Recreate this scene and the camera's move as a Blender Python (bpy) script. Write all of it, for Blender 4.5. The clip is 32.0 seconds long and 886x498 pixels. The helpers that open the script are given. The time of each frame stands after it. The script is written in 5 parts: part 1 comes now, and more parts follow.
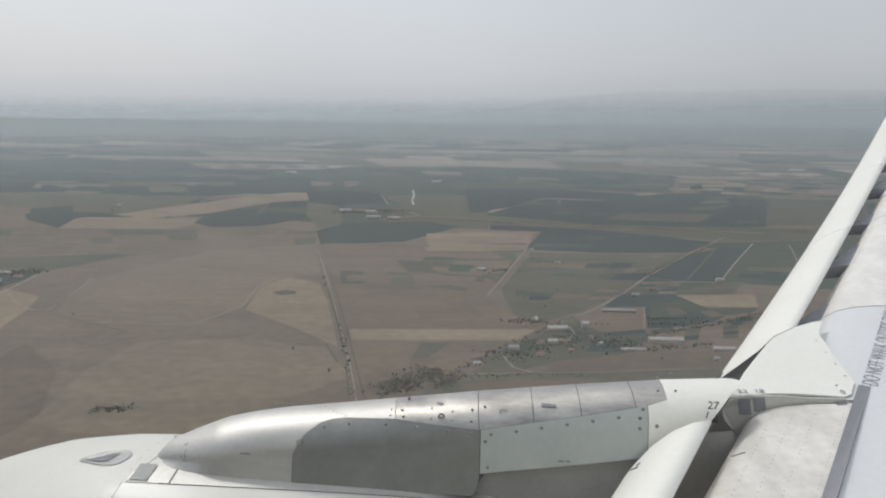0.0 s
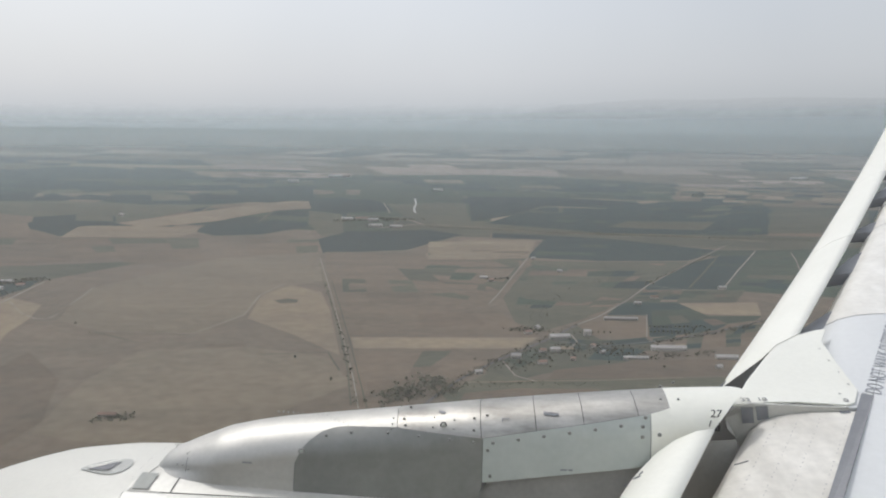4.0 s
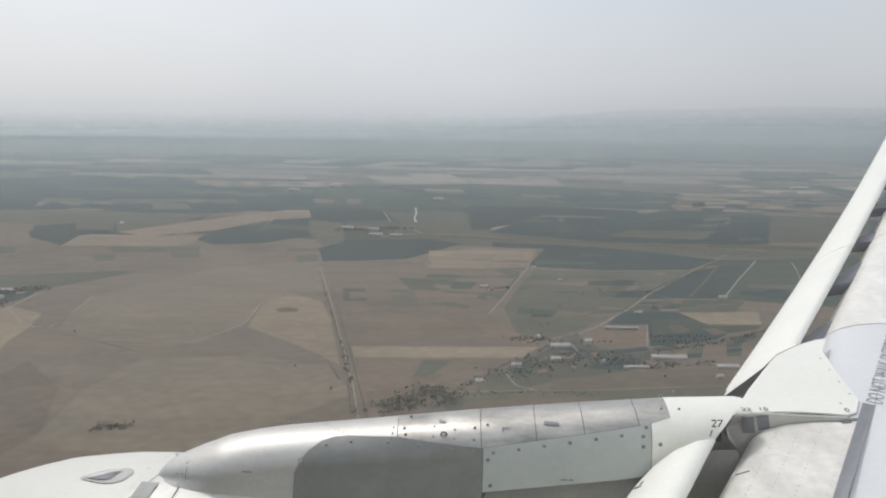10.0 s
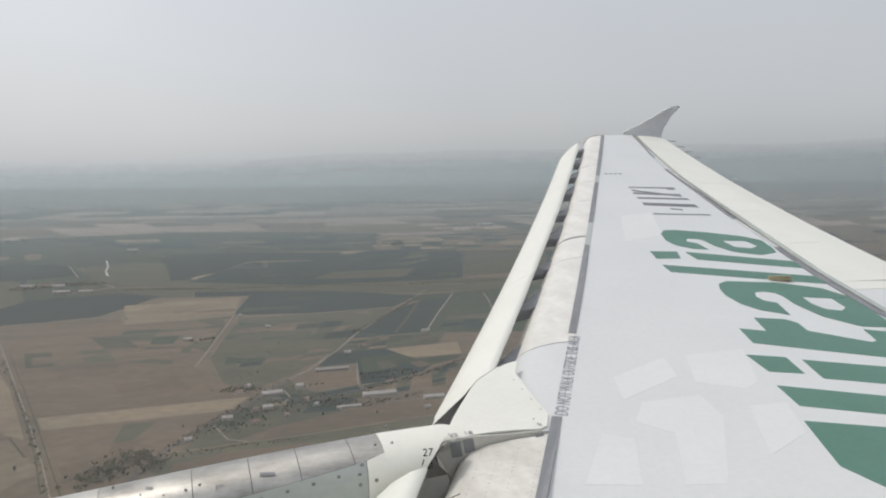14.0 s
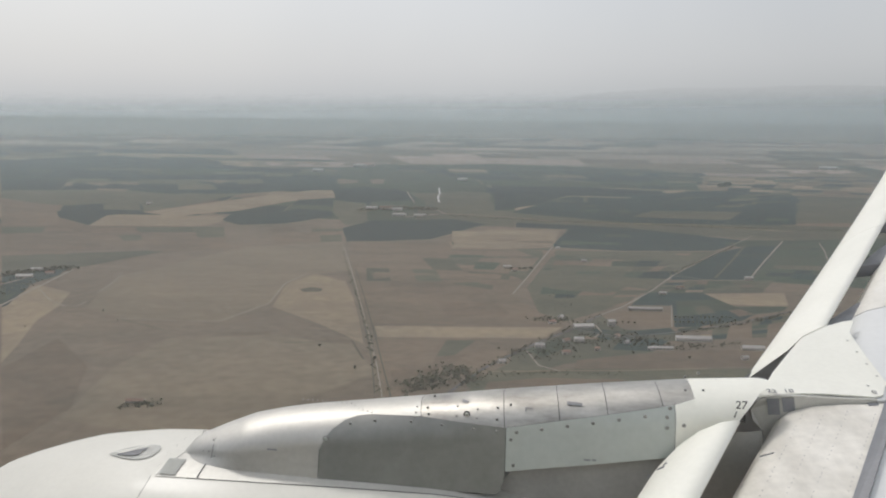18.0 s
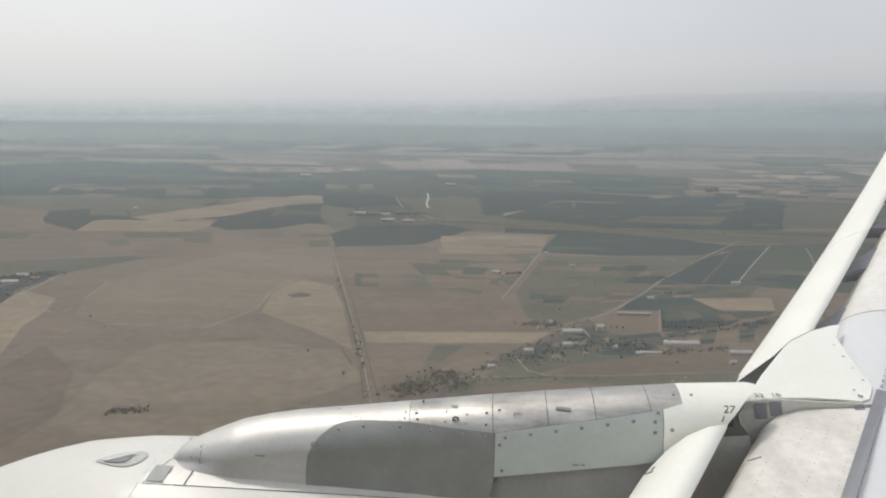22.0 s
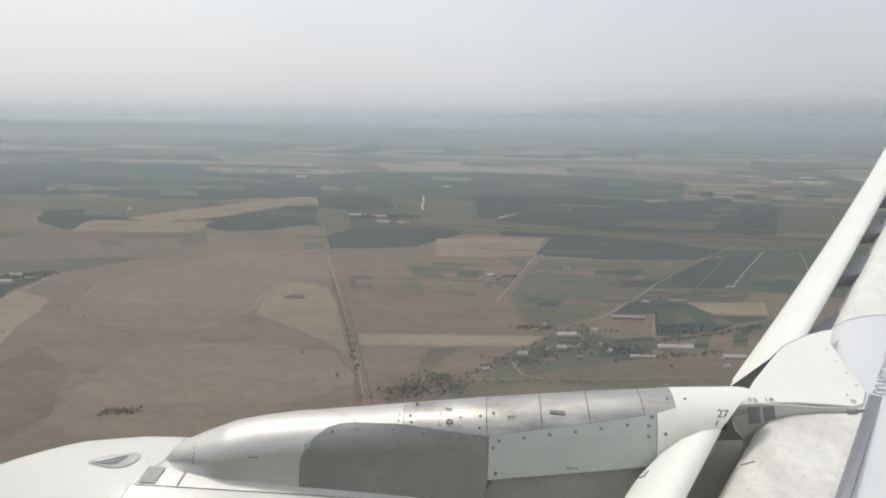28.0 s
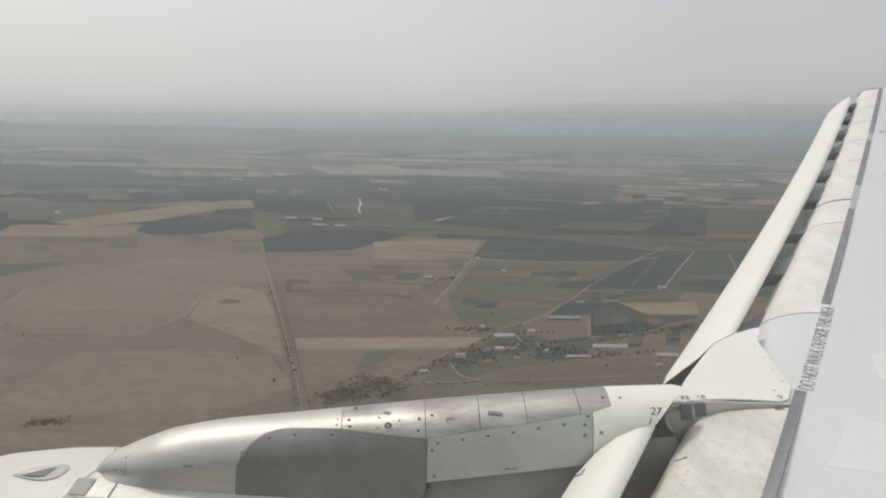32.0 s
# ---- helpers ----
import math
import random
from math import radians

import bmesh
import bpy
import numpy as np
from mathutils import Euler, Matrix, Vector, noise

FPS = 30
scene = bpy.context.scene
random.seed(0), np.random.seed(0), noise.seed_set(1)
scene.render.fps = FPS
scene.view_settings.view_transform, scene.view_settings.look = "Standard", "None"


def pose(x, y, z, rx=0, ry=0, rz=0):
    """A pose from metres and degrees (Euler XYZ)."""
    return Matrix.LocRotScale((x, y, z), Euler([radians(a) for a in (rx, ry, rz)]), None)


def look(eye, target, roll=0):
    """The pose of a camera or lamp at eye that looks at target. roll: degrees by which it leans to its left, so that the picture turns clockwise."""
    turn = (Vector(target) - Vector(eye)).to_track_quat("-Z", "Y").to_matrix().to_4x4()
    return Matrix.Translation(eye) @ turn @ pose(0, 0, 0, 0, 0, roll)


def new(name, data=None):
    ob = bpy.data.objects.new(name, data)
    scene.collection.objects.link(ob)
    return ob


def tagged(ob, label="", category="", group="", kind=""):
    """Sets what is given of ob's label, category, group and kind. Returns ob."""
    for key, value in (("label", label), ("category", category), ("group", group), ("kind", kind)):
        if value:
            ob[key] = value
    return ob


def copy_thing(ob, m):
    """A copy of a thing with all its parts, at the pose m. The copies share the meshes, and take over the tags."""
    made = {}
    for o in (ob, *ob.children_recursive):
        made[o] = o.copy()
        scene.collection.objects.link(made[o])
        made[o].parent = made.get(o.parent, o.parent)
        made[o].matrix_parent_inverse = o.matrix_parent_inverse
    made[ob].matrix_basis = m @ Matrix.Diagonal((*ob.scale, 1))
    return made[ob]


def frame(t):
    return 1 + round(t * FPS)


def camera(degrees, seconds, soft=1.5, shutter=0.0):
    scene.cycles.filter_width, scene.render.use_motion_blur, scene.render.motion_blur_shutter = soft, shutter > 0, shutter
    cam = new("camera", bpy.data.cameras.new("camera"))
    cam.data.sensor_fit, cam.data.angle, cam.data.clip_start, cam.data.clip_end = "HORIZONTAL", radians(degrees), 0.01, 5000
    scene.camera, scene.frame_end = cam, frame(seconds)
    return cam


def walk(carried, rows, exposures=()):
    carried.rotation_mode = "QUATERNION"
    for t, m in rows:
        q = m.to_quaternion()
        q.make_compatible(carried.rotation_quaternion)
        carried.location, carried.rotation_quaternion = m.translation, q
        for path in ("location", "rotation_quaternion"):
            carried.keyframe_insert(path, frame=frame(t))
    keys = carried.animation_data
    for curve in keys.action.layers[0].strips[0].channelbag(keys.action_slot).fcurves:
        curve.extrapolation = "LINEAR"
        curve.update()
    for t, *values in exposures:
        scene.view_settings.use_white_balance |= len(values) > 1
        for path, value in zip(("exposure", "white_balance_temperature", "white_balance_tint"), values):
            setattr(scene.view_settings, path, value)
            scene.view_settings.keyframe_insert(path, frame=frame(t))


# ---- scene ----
# World: x aft along the airliner, y outboard, z up; the eye at a cabin window is the origin.
cam = camera(55.3, 32.0, soft=2.0)
TURNS = [  # seconds, Euler angles of the camera in degrees
    (0.0, 81.44, -0.70, 5.13), (0.5, 81.49, -0.76, 5.08), (1.0, 81.49, -0.73, 5.10), (1.5, 81.49, -0.80, 5.16),
    (2.0, 81.51, -0.77, 5.29), (2.5, 81.70, -0.67, 5.25), (3.0, 82.02, -0.37, 5.19), (3.5, 82.02, -0.47, 5.21),
    (5.5, 81.90, -0.99, 5.31), (6.0, 82.06, -0.96, 5.17), (6.5, 82.24, -0.90, 4.96), (7.0, 82.36, -0.82, 4.72),
    (7.5, 82.26, -0.71, 4.79), (8.0, 82.15, -0.72, 5.23), (8.5, 82.16, -0.79, 5.61), (9.0, 82.34, -0.84, 5.72),
    (9.5, 82.50, -0.80, 5.57), (10.0, 82.61, -0.69, 5.29), (10.5, 82.64, -0.52, 5.05), (11.0, 83.49, -0.31, 3.06),
    (11.5, 85.50, 0.05, -4.07), (12.0, 86.71, -0.06, -11.30), (12.5, 86.95, -0.06, -14.99),
    (13.0, 86.33, -0.00, -15.50), (13.5, 85.86, 0.31, -15.03), (14.0, 85.59, 0.60, -14.72), (14.5, 85.07, 0.60, -12.07),
    (15.0, 84.39, 0.26, -4.89), (15.5, 83.75, -0.23, 1.08), (17.5, 81.20, -0.50, 6.54), (18.0, 81.26, -0.54, 6.87),
    (18.5, 81.29, -0.56, 6.84), (19.0, 81.36, -0.57, 6.77), (19.5, 81.41, -0.71, 6.79), (20.0, 81.39, -0.77, 6.71),
    (20.5, 81.59, -0.63, 6.57), (21.0, 81.71, -0.43, 6.39), (21.5, 81.77, -0.38, 6.21), (22.0, 81.62, -0.61, 6.10),
    (22.5, 81.61, -0.69, 6.13), (23.0, 81.88, -0.77, 6.08), (23.5, 82.05, -0.68, 6.23), (24.0, 81.87, -0.63, 6.14),
    (24.5, 81.77, -0.89, 5.74), (25.0, 81.77, -0.98, 5.55), (25.5, 81.82, -1.05, 5.56), (27.5, 81.71, -1.13, 5.66),
    (28.0, 81.80, -1.04, 5.82), (28.5, 81.79, -1.07, 5.81), (29.0, 81.57, -1.37, 5.64), (29.5, 81.43, -1.48, 5.62),
    (30.0, 81.46, -1.61, 5.63), (30.5, 81.41, -1.54, 5.20), (31.0, 81.53, -1.44, 4.07), (31.5, 81.92, -1.24, 2.22),
    (32.0, 82.07, -1.24, 1.57),
]
EXPOSURE = 0.04
STOPS = (  # seconds, stops, white balance in kelvin
    (0.0, -0.15, 6300), (1.0, -0.10, 6300), (2.0, -0.02, 6290), (3.0, -0.02, 6290), (8.0, 0.05, 6290), (10.0, 0.0, 6310), (11.0, -0.06, 6400), (12.0, -0.12, 6480), (13.0, -0.10, 6480), (15.0, -0.12, 6480),
    (18.0, -0.08, 6500), (22.0, 0.03, 6480), (25.5, 0.06, 6420), (29.0, 0.07, 6420), (30.5, 0.0, 6550), (32.0, -0.15, 6680))
walk(cam, [(t, pose(0, 0, 0, rx, ry, rz)) for t, rx, ry, rz in TURNS], [(t, EXPOSURE + e, k, 10) for t, e, k in STOPS])

# ---- light: hazy daylight, a veiled sun high and outboard ----
SUN_DIR = Vector((-0.50, 0.55, 1.0)).normalized()
world = bpy.data.worlds.new("hazy_sky")
scene.world = world
world.use_nodes = True
wn, wl = world.node_tree.nodes, world.node_tree.links
wn.clear()
sky = wn.new("ShaderNodeTexSky")
sky.sky_type = "NISHITA"
sky.sun_disc = False
sky.sun_elevation = math.asin(SUN_DIR.z)
sky.sun_rotation = math.atan2(SUN_DIR.x, SUN_DIR.y)
sky.air_density, sky.dust_density, sky.ozone_density = 1.0, 6.0, 1.0
bg_sky = wn.new("ShaderNodeBackground")
bg_sky.inputs["Strength"].default_value = 0.035
wl.new(sky.outputs["Color"], bg_sky.inputs["Color"])
w_co = wn.new("ShaderNodeTexCoord")
w_noise = wn.new("ShaderNodeTexNoise")
w_noise.inputs["Scale"].default_value = 2.2
w_noise.inputs["Detail"].default_value = 4.0
wl.new(w_co.outputs["Generated"], w_noise.inputs["Vector"])
w_ramp = wn.new("ShaderNodeValToRGB")
w_ramp.color_ramp.elements[0].position, w_ramp.color_ramp.elements[1].position = 0.3, 0.75
w_ramp.color_ramp.elements[0].color = (0.525, 0.545, 0.575, 1)
w_ramp.color_ramp.elements[1].color = (0.585, 0.60, 0.615, 1)
wl.new(w_noise.outputs["Fac"], w_ramp.inputs["Fac"])
bg_cloud = wn.new("ShaderNodeBackground")
w_sep = wn.new("ShaderNodeSeparateXYZ")
wl.new(w_co.outputs["Generated"], w_sep.inputs[0])
w_low = wn.new("ShaderNodeMapRange")
w_low.interpolation_type = "SMOOTHSTEP"
w_low.inputs["From Min"].default_value, w_low.inputs["From Max"].default_value = -0.035, 0.07
# the milky band stands lower ahead of the wing than abaft it
w_slope = wn.new("ShaderNodeMath")
w_slope.operation = "MULTIPLY_ADD"
w_slope.inputs[1].default_value = -0.03
wl.new(w_sep.outputs["X"], w_slope.inputs[0])
wl.new(w_sep.outputs["Z"], w_slope.inputs[2])
wl.new(w_slope.outputs[0], w_low.inputs["Value"])
w_aft = wn.new("ShaderNodeMapRange")
w_aft.interpolation_type = "SMOOTHSTEP"
w_aft.inputs["From Min"].default_value, w_aft.inputs["From Max"].default_value = -0.15, 0.40
w_aft.inputs["To Min"].default_value, w_aft.inputs["To Max"].default_value = 1.03, 0.88
wl.new(w_sep.outputs["X"], w_aft.inputs["Value"])
w_mix = wn.new("ShaderNodeMix")
w_mix.data_type = "RGBA"
w_mix.inputs[6].default_value = (0.405, 0.445, 0.46, 1)
wl.new(w_low.outputs["Result"], w_mix.inputs["Factor"])
wl.new(w_ramp.outputs["Color"], w_mix.inputs[7])
wl.new(w_mix.outputs[2], bg_cloud.inputs["Color"])
wl.new(w_aft.outputs["Result"], bg_cloud.inputs["Strength"])
w_add = wn.new("ShaderNodeAddShader")
wl.new(bg_sky.outputs[0], w_add.inputs[0])
wl.new(bg_cloud.outputs[0], w_add.inputs[1])
w_out = wn.new("ShaderNodeOutputWorld")
wl.new(w_add.outputs[0], w_out.inputs["Surface"])

sun = new("sun", bpy.data.lights.new("sun", "SUN"))
sun.data.energy, sun.data.angle, sun.data.color = 1.05, radians(6), (1.0, 0.97, 0.92)
sun.matrix_world = look(SUN_DIR * 100, (0, 0, 0))


# ---- materials ----
def mat(name, color, rough=0.5, metal=0.0, second=None, scale=1.0, mix=0.5, fine=20.0, bump=0.0, coat=0.0, streak=None, vary=0.0, fine_amount=0.12):
    """Two colours mixed by a coarse noise, a fine grain over them, and relief."""
    m = bpy.data.materials.new(name)
    m.use_nodes = True
    n, l = m.node_tree.nodes, m.node_tree.links
    b = n["Principled BSDF"]
    b.inputs["Roughness"].default_value, b.inputs["Metallic"].default_value = rough, metal
    if coat:
        b.inputs["Coat Weight"].default_value, b.inputs["Coat Roughness"].default_value = coat, 0.15
    co = n.new("ShaderNodeTexCoord")
    mp = n.new("ShaderNodeMapping")
    if streak:
        mp.inputs["Scale"].default_value = streak
    l.new(co.outputs["Object"], mp.inputs["Vector"])
    big = n.new("ShaderNodeTexNoise")
    big.inputs["Scale"].default_value, big.inputs["Detail"].default_value, big.inputs["Roughness"].default_value = scale, 5.0, 0.6
    l.new(mp.outputs["Vector"], big.inputs["Vector"])
    ramp = n.new("ShaderNodeValToRGB")
    ramp.color_ramp.elements[0].position, ramp.color_ramp.elements[1].position = 0.5 - 0.3 * mix, 0.5 + 0.3 * mix
    second = second or tuple(c * 0.85 for c in color)
    ramp.color_ramp.elements[0].color, ramp.color_ramp.elements[1].color = (*second, 1), (*color, 1)
    l.new(big.outputs["Fac"], ramp.inputs["Fac"])
    small = n.new("ShaderNodeTexNoise")
    small.inputs["Scale"].default_value, small.inputs["Detail"].default_value = fine, 3.0
    l.new(co.outputs["Object"], small.inputs["Vector"])
    span = n.new("ShaderNodeMapRange")
    span.inputs["From Min"].default_value, span.inputs["From Max"].default_value = 0.3, 0.7
    span.inputs["To Min"].default_value, span.inputs["To Max"].default_value = 1 - fine_amount, 1 + fine_amount
    l.new(small.outputs["Fac"], span.inputs["Value"])
    mul = n.new("ShaderNodeMix")
    mul.data_type, mul.blend_type = "RGBA", "MULTIPLY"
    mul.inputs["Factor"].default_value = 1.0
    l.new(ramp.outputs["Color"], mul.inputs[6])
    l.new(span.outputs["Result"], mul.inputs[7])
    last = mul.outputs[2]
    if vary:
        info = n.new("ShaderNodeObjectInfo")
        vr = n.new("ShaderNodeMapRange")
        vr.inputs["To Min"].default_value, vr.inputs["To Max"].default_value = 1 - vary, 1 + vary
        l.new(info.outputs["Random"], vr.inputs["Value"])
        mu = n.new("ShaderNodeMix")
        mu.data_type, mu.blend_type = "RGBA", "MULTIPLY"
        mu.inputs["Factor"].default_value = 1.0
        l.new(last, mu.inputs[6])
        l.new(vr.outputs["Result"], mu.inputs[7])
        last = mu.outputs[2]
    l.new(last, b.inputs["Base Color"])
    if bump:
        bp = n.new("ShaderNodeBump")
        bp.inputs["Strength"].default_value, bp.inputs["Distance"].default_value = 0.4, bump
        l.new(small.outputs["Fac"], bp.inputs["Height"])
        l.new(bp.outputs["Normal"], b.inputs["Normal"])
    return m


M_WHITE = mat("white_paint", (0.87, 0.865, 0.79), 0.44, second=(0.83, 0.825, 0.75), scale=1.4, fine=35, coat=0.08, fine_amount=0.02)
# copy of the white paint, toned down to offset strong sun on the cowl
M_COWL = mat("toned_down_cowl_paint", (0.70, 0.69, 0.635), 0.5, second=(0.655, 0.645, 0.59), scale=1.2, fine=35, coat=0.05, fine_amount=0.02)
M_SKIN = mat("grey_wing_paint", (0.735, 0.745, 0.74), 0.36, second=(0.70, 0.712, 0.71), scale=0.7, mix=0.6, fine=25, fine_amount=0.02)
M_NOSE = mat("stained_leading_edge_paint", (0.87, 0.855, 0.81), 0.46, second=(0.73, 0.71, 0.66), scale=2.2, mix=0.7, fine=18, streak=(2.5, 0.8, 1.0), fine_amount=0.05)
M_STAIN = mat("grimy_leading_edge_paint", (0.80, 0.775, 0.715), 0.46, second=(0.60, 0.575, 0.52), scale=2.4, mix=0.75, fine=18, streak=(2.8, 0.7, 1.0), fine_amount=0.07)
M_STRIP = mat("dark_grey_sealant", (0.26, 0.265, 0.28), 0.55, second=(0.21, 0.215, 0.23), scale=3, fine=60, fine_amount=0.05)
M_SEAM = mat("dark_joint", (0.10, 0.10, 0.10), 0.6, fine=60)
M_SILVER = mat("brushed_silver_metal", (0.60, 0.59, 0.555), 0.40, 0.85, second=(0.19, 0.184, 0.17), scale=5.0, mix=0.95, fine=40, streak=(0.6, 1, 3.0), fine_amount=0.05)
M_POLISH = mat("polished_bare_metal", (0.58, 0.576, 0.55), 0.52, 0.8, second=(0.38, 0.376, 0.358), scale=2.4, mix=0.85, fine=45, streak=(0.5, 1, 2.0), fine_amount=0.04)
M_GREYMETAL = mat("grey_titanium_panel", (0.29, 0.295, 0.28), 0.42, 0.4, second=(0.20, 0.203, 0.195), scale=3.5, mix=0.9, fine=30, fine_amount=0.04)
M_PALE = mat("pale_green_grey_panel_paint", (0.47, 0.505, 0.475), 0.36, second=(0.42, 0.455, 0.43), scale=2.0, fine=30, coat=0.2, fine_amount=0.03)
M_FLANGE = mat("dull_primed_metal", (0.64, 0.635, 0.60), 0.5, 0.3, second=(0.52, 0.515, 0.485), scale=3.0, mix=0.8, fine=40, fine_amount=0.04)
M_VENT = mat("grey_vent_paint", (0.47, 0.475, 0.45), 0.5, second=(0.42, 0.425, 0.40), scale=6, fine=40, fine_amount=0.03)
M_SKIRT = mat("dull_grey_metal", (0.43, 0.43, 0.42), 0.6, 0.2, second=(0.34, 0.34, 0.33), scale=3.0, mix=0.8, fine=40, fine_amount=0.05)
M_LATCH = mat("grey_green_primer", (0.36, 0.37, 0.345), 0.55, second=(0.30, 0.31, 0.29), scale=4, fine=40, fine_amount=0.04)
M_BOLT = mat("dull_steel_fastener", (0.30, 0.30, 0.29), 0.5, 0.5, fine=80)
# green lightened and greyed, so the glare on it is in the colour
M_GREEN = mat("green_livery_paint", (0.082, 0.205, 0.150), 0.42, second=(0.094, 0.22, 0.165), scale=3, fine=30, fine_amount=0.04)
M_INK = mat("dark_grey_marking", (0.20, 0.205, 0.22), 0.5, fine=50)
M_WALKWAY = mat("faded_grey_marking", (0.34, 0.35, 0.385), 0.5, fine=50)
M_BLACK = mat("black_marking", (0.045, 0.045, 0.047), 0.5, fine=50)
# white fence paint darkened to grey: the shade on its face is in the colour
M_FENCE = mat("shaded_fence_paint", (0.62, 0.625, 0.64), 0.4, second=(0.56, 0.565, 0.58), scale=2, fine=30, fine_amount=0.03)
M_BEIGE = mat("ochre_fitting_paint", (0.46, 0.40, 0.26), 0.5, second=(0.30, 0.26, 0.17), scale=12, fine=60)

M_LAND = mat("dry_plain", (0.146, 0.113, 0.079), 0.95, second=(0.105, 0.088, 0.063), scale=0.011, streak=(0.38, 1.0, 1.0), mix=0.62, fine=0.055, fine_amount=0.13)
M_BROWN = mat("ploughed_earth", (0.138, 0.102, 0.068), 0.95, second=(0.092, 0.075, 0.052), scale=0.011, streak=(0.38, 1.0, 1.0), fine=0.055, fine_amount=0.13, mix=0.62, vary=0.15)
M_TAN = mat("dry_stubble", (0.225, 0.175, 0.113), 0.95, second=(0.165, 0.130, 0.088), scale=0.011, streak=(0.38, 1.0, 1.0), fine=0.055, fine_amount=0.13, mix=0.62, vary=0.12)
M_OLIVE = mat("dry_pasture", (0.082, 0.079, 0.051), 0.95, second=(0.056, 0.059, 0.039), scale=0.011, streak=(0.38, 1.0, 1.0), fine=0.055, fine_amount=0.13, mix=0.62, vary=0.15)
# tan stubble of the far plain, paled so its colour carries some haze
M_PALELAND = mat("hazed_stubble", (0.30, 0.235, 0.19), 0.95, second=(0.20, 0.16, 0.13), scale=0.004, streak=(0.38, 1.0, 1.0), fine=0.03, fine_amount=0.13, mix=0.62, vary=0.2)
M_DUN = mat("dun_pasture", (0.152, 0.122, 0.083), 0.95, second=(0.118, 0.098, 0.068), scale=0.011, streak=(0.38, 1.0, 1.0), fine=0.055, fine_amount=0.13, mix=0.62, vary=0.1)
M_DARK = mat("dark_crop", (0.008, 0.026, 0.024), 0.95, second=(0.015, 0.032, 0.027), scale=0.011, streak=(0.38, 1.0, 1.0), fine=0.055, fine_amount=0.13, mix=0.62, vary=0.15)
M_CROP = mat("green_crop", (0.026, 0.047, 0.029), 0.95, second=(0.040, 0.049, 0.031), scale=0.011, streak=(0.38, 1.0, 1.0), fine=0.055, fine_amount=0.13, mix=0.62, vary=0.15)
M_ROAD = mat("pale_track", (0.27, 0.235, 0.185), 0.95, second=(0.19, 0.165, 0.13), scale=0.02, fine=0.2)
M_ASPHALT = mat("worn_asphalt", (0.10, 0.10, 0.098), 0.9, second=(0.075, 0.075, 0.075), scale=0.02, fine=0.2)
M_WALL = mat("pale_render", (0.46, 0.43, 0.39), 0.85, second=(0.38, 0.35, 0.31), scale=0.2, fine=1.5, vary=0.15)
M_ROOF = mat("faded_roof_tiles", (0.30, 0.19, 0.14), 0.85, second=(0.24, 0.16, 0.12), scale=0.3, fine=2.0, vary=0.25)
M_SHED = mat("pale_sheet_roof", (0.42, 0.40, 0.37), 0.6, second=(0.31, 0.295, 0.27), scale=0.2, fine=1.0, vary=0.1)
M_GLASS = mat("dark_window_glass", (0.05, 0.055, 0.06), 0.15, fine=3.0)
M_BARK = mat("bark", (0.09, 0.07, 0.055), 0.9, fine=3.0)
M_LEAF = mat("dusty_foliage", (0.165, 0.16, 0.115), 0.9, second=(0.12, 0.125, 0.088), scale=0.3, fine=1.5, vary=0.25)
ln, ll = M_LEAF.node_tree.nodes, M_LEAF.node_tree.links
through_leaf, leafy = ln.new("ShaderNodeBsdfTranslucent"), ln.new("ShaderNodeMixShader")
ll.new(ln["Principled BSDF"].inputs["Base Color"].links[0].from_socket, through_leaf.inputs["Color"])
ll.new(ln["Principled BSDF"].outputs[0], leafy.inputs[1])
ll.new(through_leaf.outputs[0], leafy.inputs[2])
ll.new(leafy.outputs[0], ln["Material Output"].inputs["Surface"])
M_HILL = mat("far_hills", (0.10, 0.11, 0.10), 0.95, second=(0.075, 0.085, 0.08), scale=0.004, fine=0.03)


# ---- mesh helpers ----
def mesh_of(name, verts, faces, material, smooth=False):
    me = bpy.data.meshes.new(name)
    me.from_pydata([tuple(v) for v in verts], [], faces)
    me.materials.append(material)
    if smooth:
        me.polygons.foreach_set("use_smooth", [True] * len(me.polygons))
    me.update()
    return me


def part(name, bm, material, parent, label="", smooth=False):
    """Links a bmesh, or a pair of verts and faces, as one mesh object under parent."""
    if isinstance(bm, tuple):
        me = mesh_of(name, bm[0], bm[1], material, smooth)
    else:
        me = bpy.data.meshes.new(name)
        bm.normal_update()
        bm.to_mesh(me)
        bm.free()
        me.materials.append(material)
        if smooth:
            me.polygons.foreach_set("use_smooth", [True] * len(me.polygons))
    ob = new(name, me)
    ob.parent = parent
    return tagged(ob, label)


def grid(rows, closed=False, caps=False):
    """Verts and faces of rows of points, row after row; closed joins each row's end to its start."""
    k, verts, faces = len(rows[0]), [p for r in rows for p in r], []
    for i in range(len(rows) - 1):
        for j in range(k if closed else k - 1):
            a, b = i * k + j, i * k + (j + 1) % k
            faces.append((a, b, b + k, a + k))
    if caps:
        n = len(verts)
        verts = verts + list(rows[0]) + list(rows[-1])
        faces += [tuple(range(n + k - 1, n - 1, -1)), tuple(range(n + k, n + 2 * k))]
    return verts, faces


def slab(outline, height, surface, inset=0.0):
    """A thin plate: the outline (x, y) laid on surface(x, y), height thick."""
    top = [(x, y, surface(x, y) + height) for x, y in outline]
    bottom = [(x, y, surface(x, y) - 0.002) for x, y in outline]
    n = len(outline)
    faces = [tuple(range(n)), tuple(range(2 * n - 1, n - 1, -1))]
    faces += [(i + n, (i + 1) % n + n, (i + 1) % n, i) for i in range(n)]
    return top + bottom, faces


def thing(name, label, category, group="", kind="", at=(0, 0, 0)):
    ob = new(name)
    ob.location = at
    return tagged(ob, label, category, group, kind)


